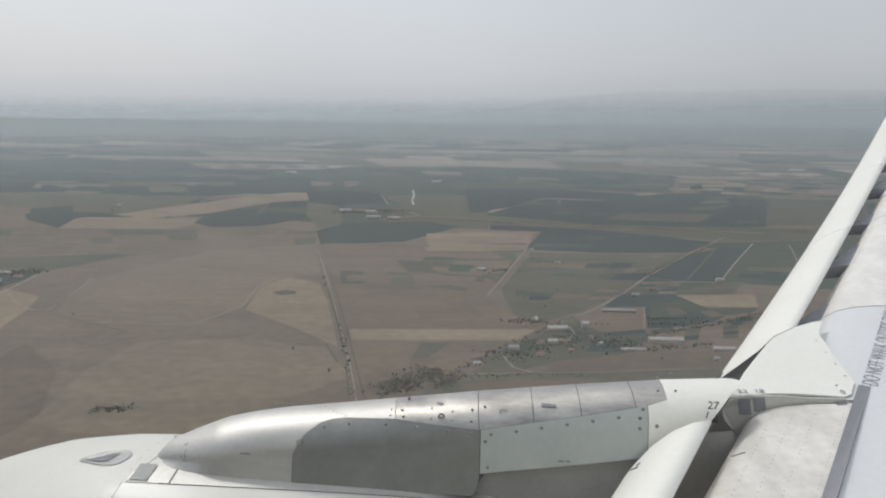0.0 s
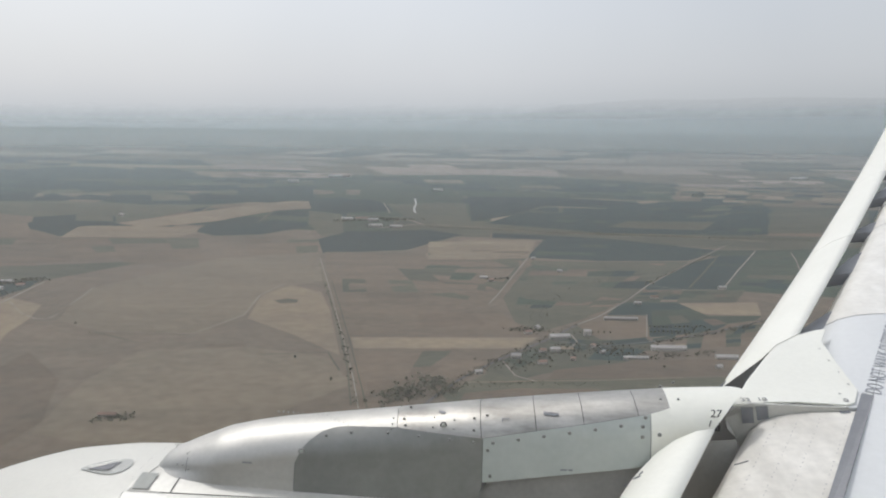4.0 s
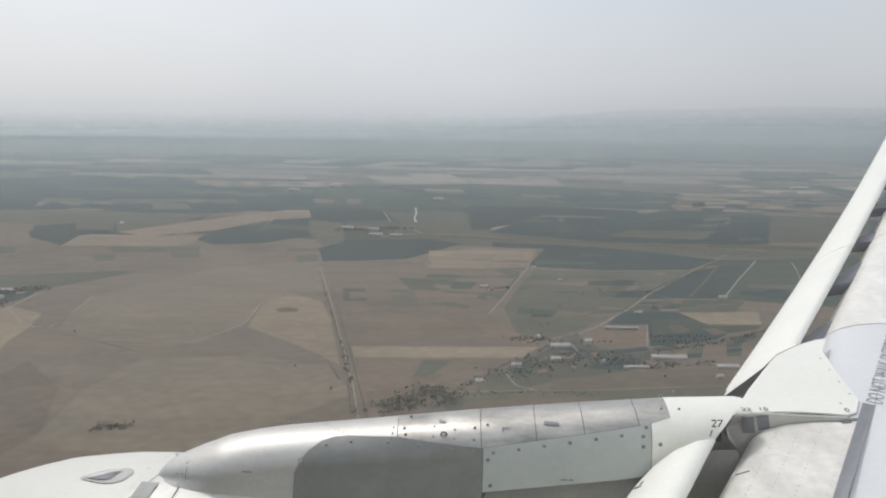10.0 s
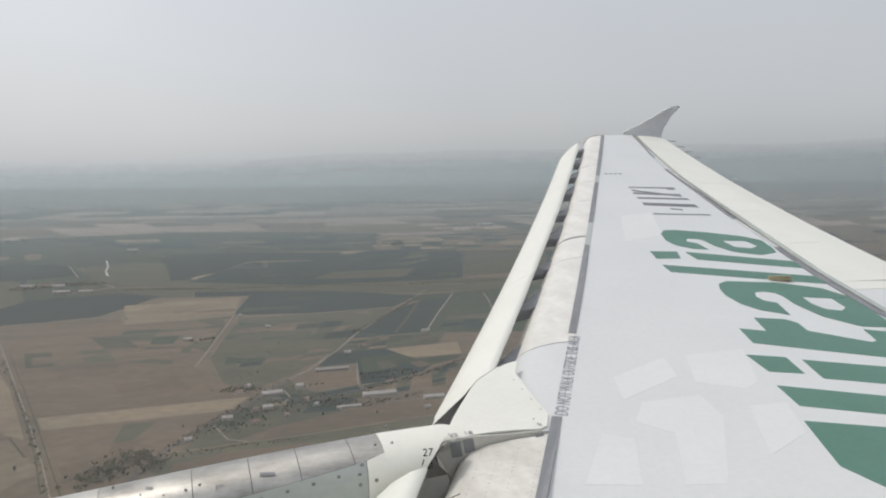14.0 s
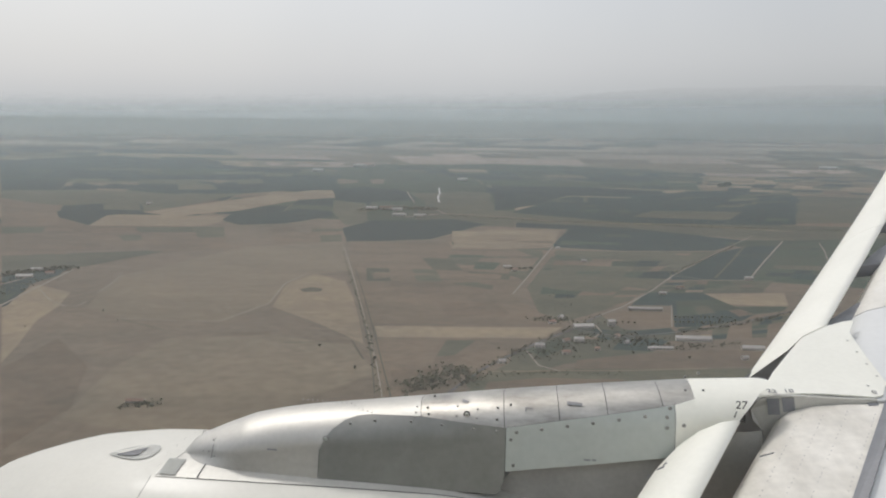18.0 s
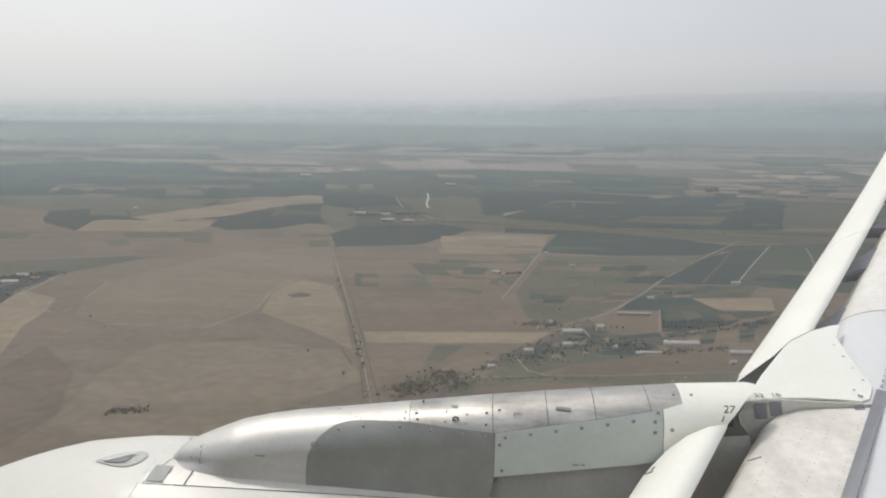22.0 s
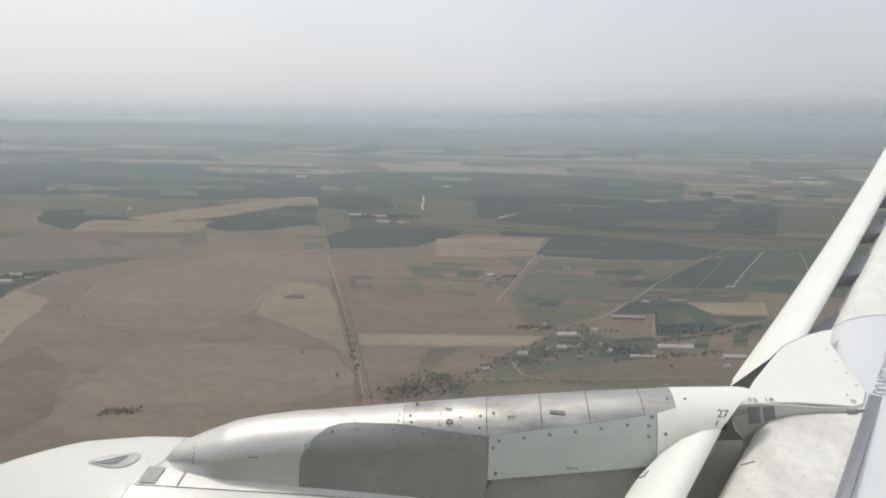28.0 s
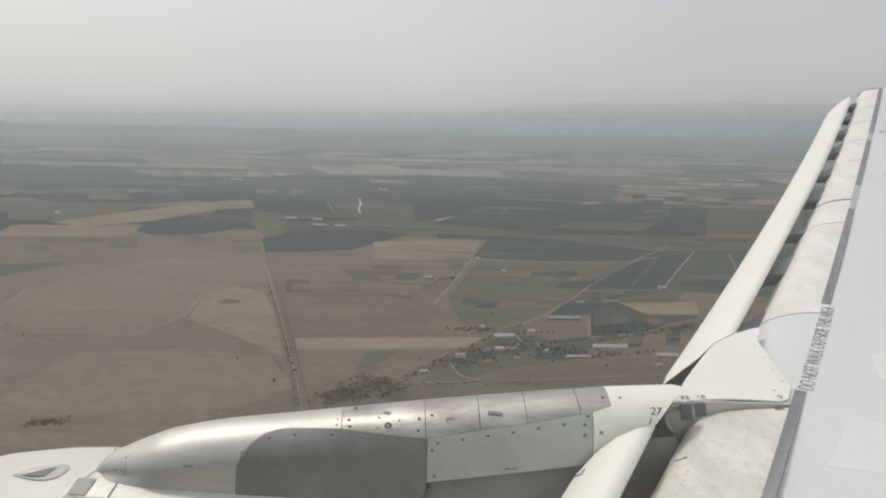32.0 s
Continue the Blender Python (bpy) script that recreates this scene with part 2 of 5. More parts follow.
def ease(pairs, x):
    xs, ys = [p[0] for p in pairs], [p[1] for p in pairs]
    return float(np.interp(x, xs, ys))


# ---- the airliner: wing, engine pylon and cowl, seen from its cabin ----
airliner = thing("airliner", "white jet airliner in flight with slats extended over its grey wing", "aircraft")


def lift(y):
    """Height of the wing's upper skin at span y."""
    u = y - 4.45
    return -1.42 + 0.15 * u + 0.00662 * u * u


def front(y):
    """Front spar line."""
    return 1.55 + 0.502 * (y - 3.92)


def rear(y):
    """Rear edge of the main box, under the hinge strip."""
    return 5.41 + 0.2525 * (y - 5.73) if y > 5.73 else 5.41 - 0.04 * (5.73 - y)


def trail(y):
    return 7.02 + 0.184 * (y - 7.46) if y > 6.6 else 6.86


def taper(y):
    return 1.0 - 0.18 * max(0.0, y - 5.0) / 10.0


def section(y, profile):
    k = taper(y)
    return [(front(y) + dx * k, y, lift(y) + dz * k) for dx, dz in profile]


def span(y0, y1, n):
    return [y0 + (y1 - y0) * i / n for i in range(n + 1)]


def skin(x, y):
    return lift(y)


def spar_point(s, q):
    """A place on the wing skin s along the front spar and q aft of it."""
    x, y = 1.55 + 0.4487 * s + 0.8937 * q, 3.92 + 0.8937 * s - 0.4487 * q
    return x, y


# main box
rows = []
for y in span(-0.4, 15.0, 40):
    x0, x1 = front(y) + 0.03, rear(y)
    c = x1 - x0
    up = [(x0 + c * f, y, lift(y)) for f in (0, 0.25, 0.5, 0.75, 1)]
    low = [(x0 + c * f, y, lift(y) - 0.12 - 0.10 * c * (1 - 0.4 * f)) for f in (1, 0.5, 0)]
    rows.append(up + low)
wing_box = part("wing_box", grid(rows, True, True), M_SKIN, airliner, "light grey painted upper wing skin")

# fixed leading edge, in panels along the span
NOSE = [(0.028, 0.0), (0.022, 0.0), (-0.10, -0.004), (-0.22, -0.02), (-0.32, -0.05), (-0.40, -0.10), (-0.45, -0.17), (-0.48, -0.27), (-0.46, -0.42), (-0.3, -0.5), (0.028, -0.5)]
NOSE_IN = [(0.028, 0.0), (0.022, 0.0), (-0.10, -0.012), (-0.25, -0.020), (-0.39, -0.038), (-0.50, -0.072), (-0.565, -0.13), (-0.59, -0.22), (-0.57, -0.38), (-0.3, -0.5), (0.028, -0.5)]
for y0, y1 in ((-0.35, 2.2), (2.203, 4.43)):
    inner_edge = part("leading_edge_panel", grid([section(y, NOSE_IN) for y in span(y0, y1, 8)], True, True), M_STAIN, airliner, "off-white stained leading edge panel with rivet rows", True)



def nose_section(y, profile):
    """The fixed leading edge, fuller inboard."""
    e = 0.042 * min(1.0, max(0.0, 1 - (y - 5.8) / 4.5))
    return section(y, [(dx - e * min(1.0, max(0.0, -dx / 0.45)), dz) for dx, dz in profile])


for i, (y0, y1) in enumerate([(5.86, 8.13), (8.14, 8.92), (8.955, 10.64), (10.65, 11.7), (11.71, 12.75), (12.76, 13.7), (13.71, 14.95)]):
    part("leading_edge_panel", grid([nose_section(y, NOSE) for y in span(y0, y1, 8)], True, True), M_NOSE, airliner, "off-white stained leading edge panel", True)
    y = y0 - 0.005
    part("panel_seam", grid([nose_section(yy, [(dx, dz + 0.002) for dx, dz in NOSE[:7]]) for yy in (y - 0.004, y + 0.004)]), M_STRIP, airliner)
part("leading_edge_panel", grid([nose_section(y, NOSE) for y in span(4.46, 5.852, 8)], True, True), M_SKIN, airliner, "smooth grey leading edge panel beside the pylon", True)

gap = [nose_section(yy, [(dx, dz + 0.003) for dx, dz in NOSE[2:8]]) for yy in (8.915, 8.96)]
part("panel_gap", grid(gap), M_STRIP, airliner, "dark open joint between leading edge panels")

# dark sealant line along the front spar, broken by the walkway lettering and a pale placard
for s0, s1, m in ((-4.4, 0.785, M_STRIP), (2.36, 5.2, M_STRIP), (5.22, 6.26, M_PALE), (6.28, 8.6, M_STRIP), (8.62, 9.1, M_PALE), (9.12, 12.35, M_STRIP)):
    n = 8
    left = [spar_point(s0 + (s1 - s0) * i / n, -0.03) for i in range(n + 1)]
    right = [spar_point(s0 + (s1 - s0) * i / n, 0.03) for i in range(n, -1, -1)]
    part("spar_strip", slab(left + right, 0.004, skin), m, airliner, "dark grey sealant strip" if m == M_STRIP else "pale worn strip")

# slats: drooped ahead of the wing, with a slot behind
SLAT = [(-0.515, 0.005), (-0.61, -0.02), (-0.73, -0.075), (-0.84, -0.15), (-0.925, -0.235), (-0.975, -0.32), (-0.975, -0.39), (-0.92, -0.43), (-0.80, -0.38), (-0.70, -0.24), (-0.60, -0.09), (-0.515, -0.010)]
def slat_section(y, y0, y1, cut):
    """The outermost slat ends in a slanted cut; inboard the rear edge is set forward a little."""
    row = []
    for dx, dz in SLAT:
        v = y0 + (y1 - cut * max(0.0, -dx - 0.515) - y0) * (y - y0) / (y1 - y0)
        reach = -0.018 * min(1.0, max(0.0, (10.5 - v) / 2.5)) if dx > -0.53 else 0.0
        row += section(v, [(dx + reach, dz)])
    return row


for y0, y1, cut in ((5.45, 7.66, 0.0), (7.67, 9.95, 0.0), (9.96, 12.2, 0.0), (12.21, 14.45, 1.1)):
    part("slat", grid([slat_section(y, y0, y1, cut) for y in span(y0, y1, 6)], True, True), M_WHITE, airliner, "white slat drooped ahead of the wing", True)
root = [(1.3005, 5.29, -1.581), (1.499, 5.20, -1.367), (1.592, 5.245, -1.287), (1.765, 5.41, -1.258)] + section(5.46, [(-0.515, 0.006), (-0.61, -0.019), (-0.73, -0.074), (-0.84, -0.149), (-0.925, -0.234), (-0.975, -0.319), (-0.975, -0.385)])
part("slat_root", (root, [(0, 1, 8, 9), (1, 2, 7, 8), (2, 3, 4, 5), (2, 5, 6, 7), (0, 9, 10)]), M_WHITE, airliner, "white slanted root end of the slat", True)
# dark triangle painted in for the shadowed gap at the slat end
shade_tri = [(1.285, 5.34, -1.59), (1.46, 5.34, -1.61), (1.58, 5.34, -1.36)]
part("slat_gap_shade", (shade_tri, [(0, 1, 2)]), M_STRIP, airliner, "dark triangle imitating the shaded gap behind the slat end")
SLAT_IN = [(0.0, 0.0), (-0.10, -0.02), (-0.21, -0.075), (-0.30, -0.15), (-0.365, -0.23), (-0.40, -0.31), (-0.40, -0.37), (-0.35, -0.41), (-0.26, -0.36), (-0.18, -0.22), (-0.08, -0.08), (0.0, -0.015)]
rows = []
for y, back in [(y, 0.0) for y in span(-0.1, 3.95, 6)] + [(4.03, 0.015), (4.08, 0.05), (4.105, 0.10)]:
    rows.append([(0.98 - 0.45 * (4.1 - y) + dx * (1 - back), y, -1.44 - 0.15 * (4.1 - y) + dz * (1 - back)) for dx, dz in SLAT_IN])
part("slat", grid(rows, True, True), M_WHITE, airliner, "white inboard slat with a rounded end beside the pylon", True)
for dx, dy, w in ((0.0, 0.0, 0.035), (0.03, 0.03, 0.02), (-0.05, -0.06, 0.015)):
    x, y, z = 0.545 + dx, 3.75 + dy, -1.575 + 0.3 * dx
    part("paint_chip", ([(x, y, z), (x + w, y + 0.01, z + 0.012), (x + w, y + 0.012, z + 0.020), (x, y + 0.004, z + 0.006)], [(0, 1, 2, 3)]), M_STRIP, airliner)
# slat tracks in the slot
TRACK = [(-0.62, -0.02), (-0.36, 0.10), (-0.36, 0.58), (-0.46, 0.46)]
for y, long in ((5.69, 0.9), (6.89, 1.2), (8.02, 0.7), (9.15, 1.1), (10.2, 0.8), (11.25, 1.0), (12.25, 0.8), (13.15, 1.0), (13.95, 0.6)):
    k = taper(y)
    rows = []
    for drop in (0.0, 0.09):
        rows.append([(front(y + dy * long) + dx * k, y + dy * long, lift(y + dy * long) - 0.10 * k - drop) for dx, dy in TRACK])
    part("slat_track", grid(rows, True, True), M_STRIP, airliner, "dark slat track in the slot")

# white apron over the leading edge at the pylon
def apron(x, y):
    d = max(0.0, front(y) - 0.42 - x)
    return lift(y) + 0.004 - 0.12 * d * d


APRON = [(1.145, 4.43), (1.20, 4.447), (1.266, 4.457), (1.37, 4.472), (1.473, 4.482), (1.62, 4.478), (1.735, 4.468), (1.79, 4.50), (1.859, 4.651), (1.868, 4.975), (1.888, 5.324), (1.978, 5.528), (1.911, 5.504), (1.75, 5.40), (1.592, 5.245), (1.488, 5.078), (1.402, 4.928), (1.291, 4.733), (1.203, 4.551)]
part("apron_panel", slab(APRON, 0.006, apron), M_WHITE, airliner, "white apron panel over the leading edge")
RIB = [(1.17, -1.431), (1.145, -1.45), (1.127, -1.476), (1.117, -1.501), (1.115, -1.526), (1.126, -1.554), (1.148, -1.584), (1.178, -1.607), (1.198, -1.656), (1.225, -1.717), (1.72, -1.62), (1.72, -1.5), (1.74, -1.412), (1.54, -1.414), (1.43, -1.412), (1.326, -1.412), (1.24, -1.41)]
rows = [[(x, 4.438 + dy + (0.02 if x < 1.12 else 0.0), z) for x, z in RIB] for dy in (0.0, 0.02)]
part("leading_edge_rib", grid(rows, True, True), M_FLANGE, airliner, "grey rib with slat position scale")
for x0, z0, z1 in ((1.187, -1.432, -1.520), (1.262, -1.424, -1.500)):
    q = [(x0, 4.434, z0), (x0 + 0.062, 4.434, z0 + 0.004), (x0 + 0.075, 4.434, z1 + 0.004), (x0 + 0.014, 4.434, z1)]
    part("slat_scale_block", (q, [(0, 1, 2, 3)]), M_STRIP, airliner)
q = [(1.69, 4.46), (1.745, 4.46), (1.745, 4.41), (1.69, 4.41)]
part("slat_scale_block", slab(q, 0.004, lambda x, y: lift(y) - 0.012), M_STRIP, airliner)
# added sheet that plugs the open gap below the rib with grey
filler = [(0.98, 4.62, -1.42), (1.60, 4.62, -1.50), (1.60, 4.62, -2.25), (0.86, 4.62, -2.25)]
part("pylon_gap_filler", (filler, [(0, 1, 2, 3)]), M_FENCE, airliner, "added grey sheet filling the gap between pylon and wing")
scratch = [(1.045 + 0.064 * f, 3.953, -1.566 + 0.023 * f + dz) for dz in (0.0, 0.007) for f in (0.0, 0.5, 1.0)]
part("scratch", grid([scratch[:3], scratch[3:]]), M_STRIP, airliner, "dark scrape on the leading edge")
# rivet rows on the inboard leading edge
rivet = mesh_of("rivet", [(0.0033 * math.cos(a), 0.0033 * math.sin(a), 0.0) for a in (0, 1.26, 2.51, 3.77, 5.03)], [(0, 1, 2, 3, 4)], M_STRIP)
for dx, dz in ((-0.06, -0.004), (-0.20, -0.015), (-0.31, -0.026), (-0.42, -0.046)):
    for i in range(44):
        if (i * 7 + int(dx * 100)) % 5 == 0:
            continue
        y = 2.62 + 0.04 * i
        ob = new("rivet", rivet)
        ob.parent = inner_edge
        ob.location = (front(y) + dx, y, lift(y) + dz + 0.0015)
        ob.rotation_euler = (0.15, -0.12, 0)
for f in (0.08, 0.25, 0.42, 0.6, 0.78):
    x, y = (1.70 + 0.14 * f / 0.25, 4.53 + 0.20 * f / 0.25) if f < 0.25 else (1.835, 4.72 + 0.54 * (f - 0.25) / 0.6)
    bm = bmesh.new()
    bmesh.ops.create_circle(bm, cap_ends=True, segments=8, radius=0.008, matrix=Matrix.Translation((x, y, lift(y) + 0.0125)))
    part("fastener", bm, M_BOLT, airliner)

# trailing edge: hinge strip, flaps, aileron
HINGE = [(-0.3, 5.16), (5.73, 5.42), (6.41, 5.58), (7.17, 5.75), (8.24, 6.05), (9.47, 6.34), (10.86, 6.67), (12.39, 7.0), (13.3, 7.26), (14.09, 7.49), (15.0, 7.745)]


def hinge(y):
    return ease(HINGE, y)


for y0, y1, w, m in ((-0.3, 8.24, 0.075, M_STRIP), (8.245, 9.5, 0.05, M_FENCE), (9.505, 12.42, 0.055, M_STRIP), (12.425, 13.2, 0.03, M_FENCE), (13.205, 15.0, 0.035, M_STRIP)):
    out = [(hinge(y) - w * 0.5, y) for y in span(y0, y1, 8)] + [(hinge(y) + w * 0.5, y) for y in span(y1, y0, 8)]
    part("hinge_strip", slab(out, 0.006, skin), m, airliner, "dark grey hinge line strip" if m == M_STRIP else "worn grey hinge line strip")
out = [(hinge(y) + 0.06, y) for y in span(-0.3, 14.9, 12)] + [(hinge(y) + 0.075 + 0.05 * min(1, max(0, (13 - y) / 4)), y) for y in span(14.9, -0.3, 12)]
part("hinge_cover", slab(out, 0.008, skin), M_PALE, airliner, "pale grey cover strip beside the hinge line")


def flap(name, y0, y1, label, m=M_WHITE, a=0.06):
    rows = []
    for y in span(y0, y1, 6):
        x0, x1 = rear(y) + a, trail(y)
        c = x1 - x0
        up = [(x0 + c * f, y, lift(y) - 0.004 - dz) for f, dz in ((0, 0), (0.35, 0.006), (0.7, 0.022), (1, 0.05))]
        rows.append(up + [(x1, y, lift(y) - 0.065), (x0, y, lift(y) - 0.22)])
    return part(name, grid(rows, True, True), m, airliner, label)


flap("aileron", 11.56, 14.97, "white aileron at the outer trailing edge")
flap("outboard_flap", 6.76, 11.545, "white outboard flap and spoiler skin")
flap("inboard_flap", -0.3, 6.745, "pale grey inboard flap skin", M_SKIN)
for y0, y1 in ((7.0, 8.4), (8.42, 9.9), (9.92, 11.4)):
    out = [(rear(y) + 0.10, y) for y in span(y0, y1, 4)] + [(rear(y) + 0.60 * (trail(y) - rear(y)), y) for y in span(y1, y0, 4)]
    part("spoiler", slab(out, 0.010, lambda x, y: lift(y) - 0.012), M_WHITE, airliner)
# static wicks
for y in (14.75, 14.3, 13.9, 13.5, 12.0):
    x = trail(y)
    part("static_wick", grid([[(x + dx, y + 0.006 * math.cos(a), lift(y) - 0.055 + 0.006 * math.sin(a)) for a in (0, 1.57, 3.14, 4.71)] for dx in (-0.02, 0.17)], True, True), M_BOLT, airliner)
# tip cap and fence
tip = section(15.0, [(-0.42, -0.1), (-0.2, -0.01)]) + [(front(15) + 0.03, 15.0, lift(15)), (rear(15), 15.0, lift(15)), (trail(15), 15.0, lift(15) - 0.05)]
cap = [(x, y + 0.10, z - 0.05) for x, y, z in tip]
part("wing_tip", grid([tip, cap, [(x, y + 0.09, z - 0.14) for x, y, z in tip]]), M_WHITE, airliner, "white rounded wing tip", True)
# fence face greyed to carry the shade on its inboard side
FENCE = [(7.60, 0.95), (7.95, 1.10), (8.30, 1.28), (8.66, 1.47), (8.79, 1.49), (8.86, 1.475), (8.70, 1.33), (8.57, 1.18), (8.47, 1.04), (8.42, 0.92), (8.41, 0.80), (8.30, 0.62), (8.20, 0.55), (7.95, 0.72)]
rows = [[(x, 15.12 + dy + 0.10 * max(0, z - 0.95), z) for x, z in FENCE] for dy in (-0.016, 0.016)]
part("wingtip_fence", grid(rows, True, True), M_FENCE, airliner, "arrow-shaped wingtip fence, greyed to imitate shade")
# white strip that puts the bright, sunlit front edge into colour
edge = [[(x, 15.12 + dy + 0.10 * max(0, z - 0.95), z + 0.012) for x, z in FENCE[:4]] for dy in (-0.02, 0.02)]
part("fence_lit_edge", grid(edge), M_WHITE, airliner, "white strip painted along the lit edge of the fence")

# small fitting on the skin
x, y = spar_point(4.51, 1.88)
bm = bmesh.new()
bmesh.ops.create_cube(bm, size=1.0, matrix=Matrix.Translation((x, y, lift(y) + 0.02)) @ Matrix.Rotation(1.1, 4, "Z") @ Matrix.Diagonal((0.09, 0.22, 0.045, 1)))
bmesh.ops.bevel(bm, geom=bm.edges[:], offset=0.015, segments=2, affect="EDGES")
part("wing_fitting", bm, M_BEIGE, airliner, "ochre escape-rope fitting on the wing")


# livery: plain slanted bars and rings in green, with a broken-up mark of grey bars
def mark(corners, m=M_GREEN, name="livery_bar", up=0.003):
    return part(name, slab([spar_point(s, q) for s, q in corners], up, skin), m, wing_box)


mark([(1.13, 1.45), (0.55, 1.52), (-0.1, 2.10), (-0.1, 2.75), (0.6, 2.55), (1.10, 2.25), (1.17, 2.0)])
mark([(0.78, 1.72), (0.70, 1.72), (0.70, 1.96), (0.74, 1.96)], M_SKIN, "livery_gap")
mark([(1.69, 1.39), (1.37, 1.47), (1.38, 2.45), (1.70, 2.38)])
mark([(2.26, 1.27), (1.95, 1.38), (1.98, 1.62), (2.29, 1.55)])
mark([(2.27, 1.66), (1.92, 1.73), (1.95, 2.55), (2.30, 2.45)])
mark([(4.69, 0.78), (4.45, 0.85), (4.54, 2.40), (4.79, 2.30)])
mark([(5.19, 0.67), (4.91, 0.73), (5.01, 0.98), (5.28, 0.96)])
mark([(5.30, 1.05), (5.03, 1.15), (5.07, 2.24), (5.32, 2.14)])
mark([(2.88, 1.3), (2.88, 1.51), (3.21, 1.46), (3.25, 1.71), (3.18, 1.8), (2.99, 1.84), (2.85, 2.28), (2.9, 2.33), (3.17, 2.3), (3.17, 2.59), (3.14, 2.98), (2.49, 2.75), (2.55, 1.36)], name="livery_hook")
mark([(4.18, 1.28), (4.01, 1.27), (3.81, 1.3), (3.58, 1.41), (3.45, 1.55), (3.39, 1.78), (3.72, 1.73), (3.76, 1.62), (3.87, 1.57), (4.0, 1.58), (4.06, 1.66), (4.04, 1.76), (3.95, 1.82), (3.73, 1.88), (3.43, 2.05), (3.25, 2.3), (3.29, 2.52), (3.41, 2.58), (3.84, 2.5), (4.137, 2.43), (4.027, 2.25), (3.78, 2.31), (3.66, 2.25), (3.67, 2.12), (3.8, 2.03), (3.99, 1.99), (4.033, 2.247), (4.143, 2.428), (4.36, 2.22), (4.41, 1.84), (4.3, 1.36)], name="livery_loop")
mark([(6.03, 0.82), (5.75, 0.86), (5.55, 0.97), (5.47, 1.14), (5.5, 1.31), (5.73, 1.21), (5.77, 1.1), (5.9, 1.1), (5.94, 1.2), (5.9, 1.29), (5.7, 1.38), (5.5, 1.57), (5.47, 1.86), (5.65, 2.04), (5.83, 2.03), (6.167, 1.95), (6.047, 1.77), (5.86, 1.87), (5.73, 1.79), (5.72, 1.61), (5.97, 1.5), (6.053, 1.767), (6.173, 1.948), (6.27, 1.74), (6.3, 1.37), (6.28, 0.99), (6.21, 0.86)], name="livery_loop")
mark([(7.05, 0.76), (7.00, 0.77), (7.24, 1.50), (7.29, 1.48)], M_INK, "registration_bar")
mark([(7.44, 0.99), (7.38, 1.00), (7.38, 1.16), (7.44, 1.15)], M_INK, "registration_bar")
mark([(7.62, 0.64), (7.48, 0.66), (7.64, 1.38), (7.80, 1.34)], M_INK, "registration_bar")
mark([(7.92, 0.57), (7.84, 0.59), (8.06, 1.29), (8.14, 1.26)], M_INK, "registration_bar")
mark([(8.20, 0.52), (8.10, 0.53), (8.26, 1.20), (8.36, 1.18)], M_INK, "registration_bar")
mark([(8.36, 0.50), (8.28, 0.51), (8.20, 1.19), (8.28, 1.18)], M_INK, "registration_bar")
mark([(8.52, 0.46), (8.46, 0.47), (8.70, 1.13), (8.77, 1.11)], M_INK, "registration_bar")
mark([(8.66, 1.00), (8.58, 1.02), (8.66, 1.14), (8.72, 1.12)], M_INK, "registration_bar")
for q in (0.10, 0.17, 0.24, 0.31):
    mark([(9.24 + q * 0.5, q), (9.19 + q * 0.5, q), (9.19 + q * 0.5, q + 0.05), (9.24 + q * 0.5, q + 0.05)], M_STRIP, "placard_bar")

# paler patches on the skin
M_PATCH = mat("paler_wing_paint", (0.785, 0.79, 0.775), 0.34, second=(0.755, 0.762, 0.755), scale=1.5, fine=25, fine_amount=0.02)
PATCHES = ([(2.12, 0.83), (2.38, 1.26), (1.73, 1.28), (1.58, 1.18), (1.6, 0.86)], [(1.15, 0.5), (1.38, 0.87), (1.07, 0.98), (0.19, 0.91), (0.12, 0.7), (0.74, 0.68), (0.84, 0.46)], [(1.53, 0.32), (2.03, 0.67), (1.67, 0.75), (1.16, 0.39)],
           [(6.74, 0.35), (7.08, 0.74), (5.96, 0.84), (5.52, 0.41)], [(1.28, 1.16), (1.41, 1.40), (0.96, 1.43), (0.59, 1.18)], [(-0.01, 0.2), (0.62, 0.27), (0.6, 0.45), (0.06, 0.48)])
for patch in PATCHES:
    part("paint_patch", slab([spar_point(s, q) for s, q in patch], 0.0015, skin), M_PATCH, wing_box, "paler white patch on the wing skin")


def lettering(text, size, m, matrix, name, squeeze=1.0, thin=0.0):
    cu = bpy.data.curves.new(name, "FONT")
    cu.body, cu.size, cu.extrude, cu.offset = text, size, 0.0006, -thin
    cu.align_x = "LEFT"
    tmp = bpy.data.objects.new("tmp", cu)
    scene.collection.objects.link(tmp)
    me = bpy.data.meshes.new_from_object(tmp.evaluated_get(bpy.context.evaluated_depsgraph_get()))
    bpy.data.objects.remove(tmp)
    me.materials.clear()
    me.materials.append(m)
    me.transform(matrix @ Matrix.Diagonal((squeeze, 1, 1, 1)))
    ob = new(name, me)
    ob.parent = airliner
    return tagged(ob, "lettering " + text)


x, y = spar_point(0.81, 0.064)
face = Matrix(((0.4487, -0.8937, 0, x), (0.8937, 0.4487, 0, y), (0, 0, 1, 0), (0, 0, 0, 1)))
warning = lettering("DO NOT WALK OUTSIDE THIS AREA", 0.122, M_WALKWAY, face, "walkway_lettering", 0.735, 0.001)
for v in warning.data.vertices:
    v.co.z += lift(v.co.y) + 0.0025

# ---- engine cowl and pylon ----
WING_PARTS = set(airliner.children)
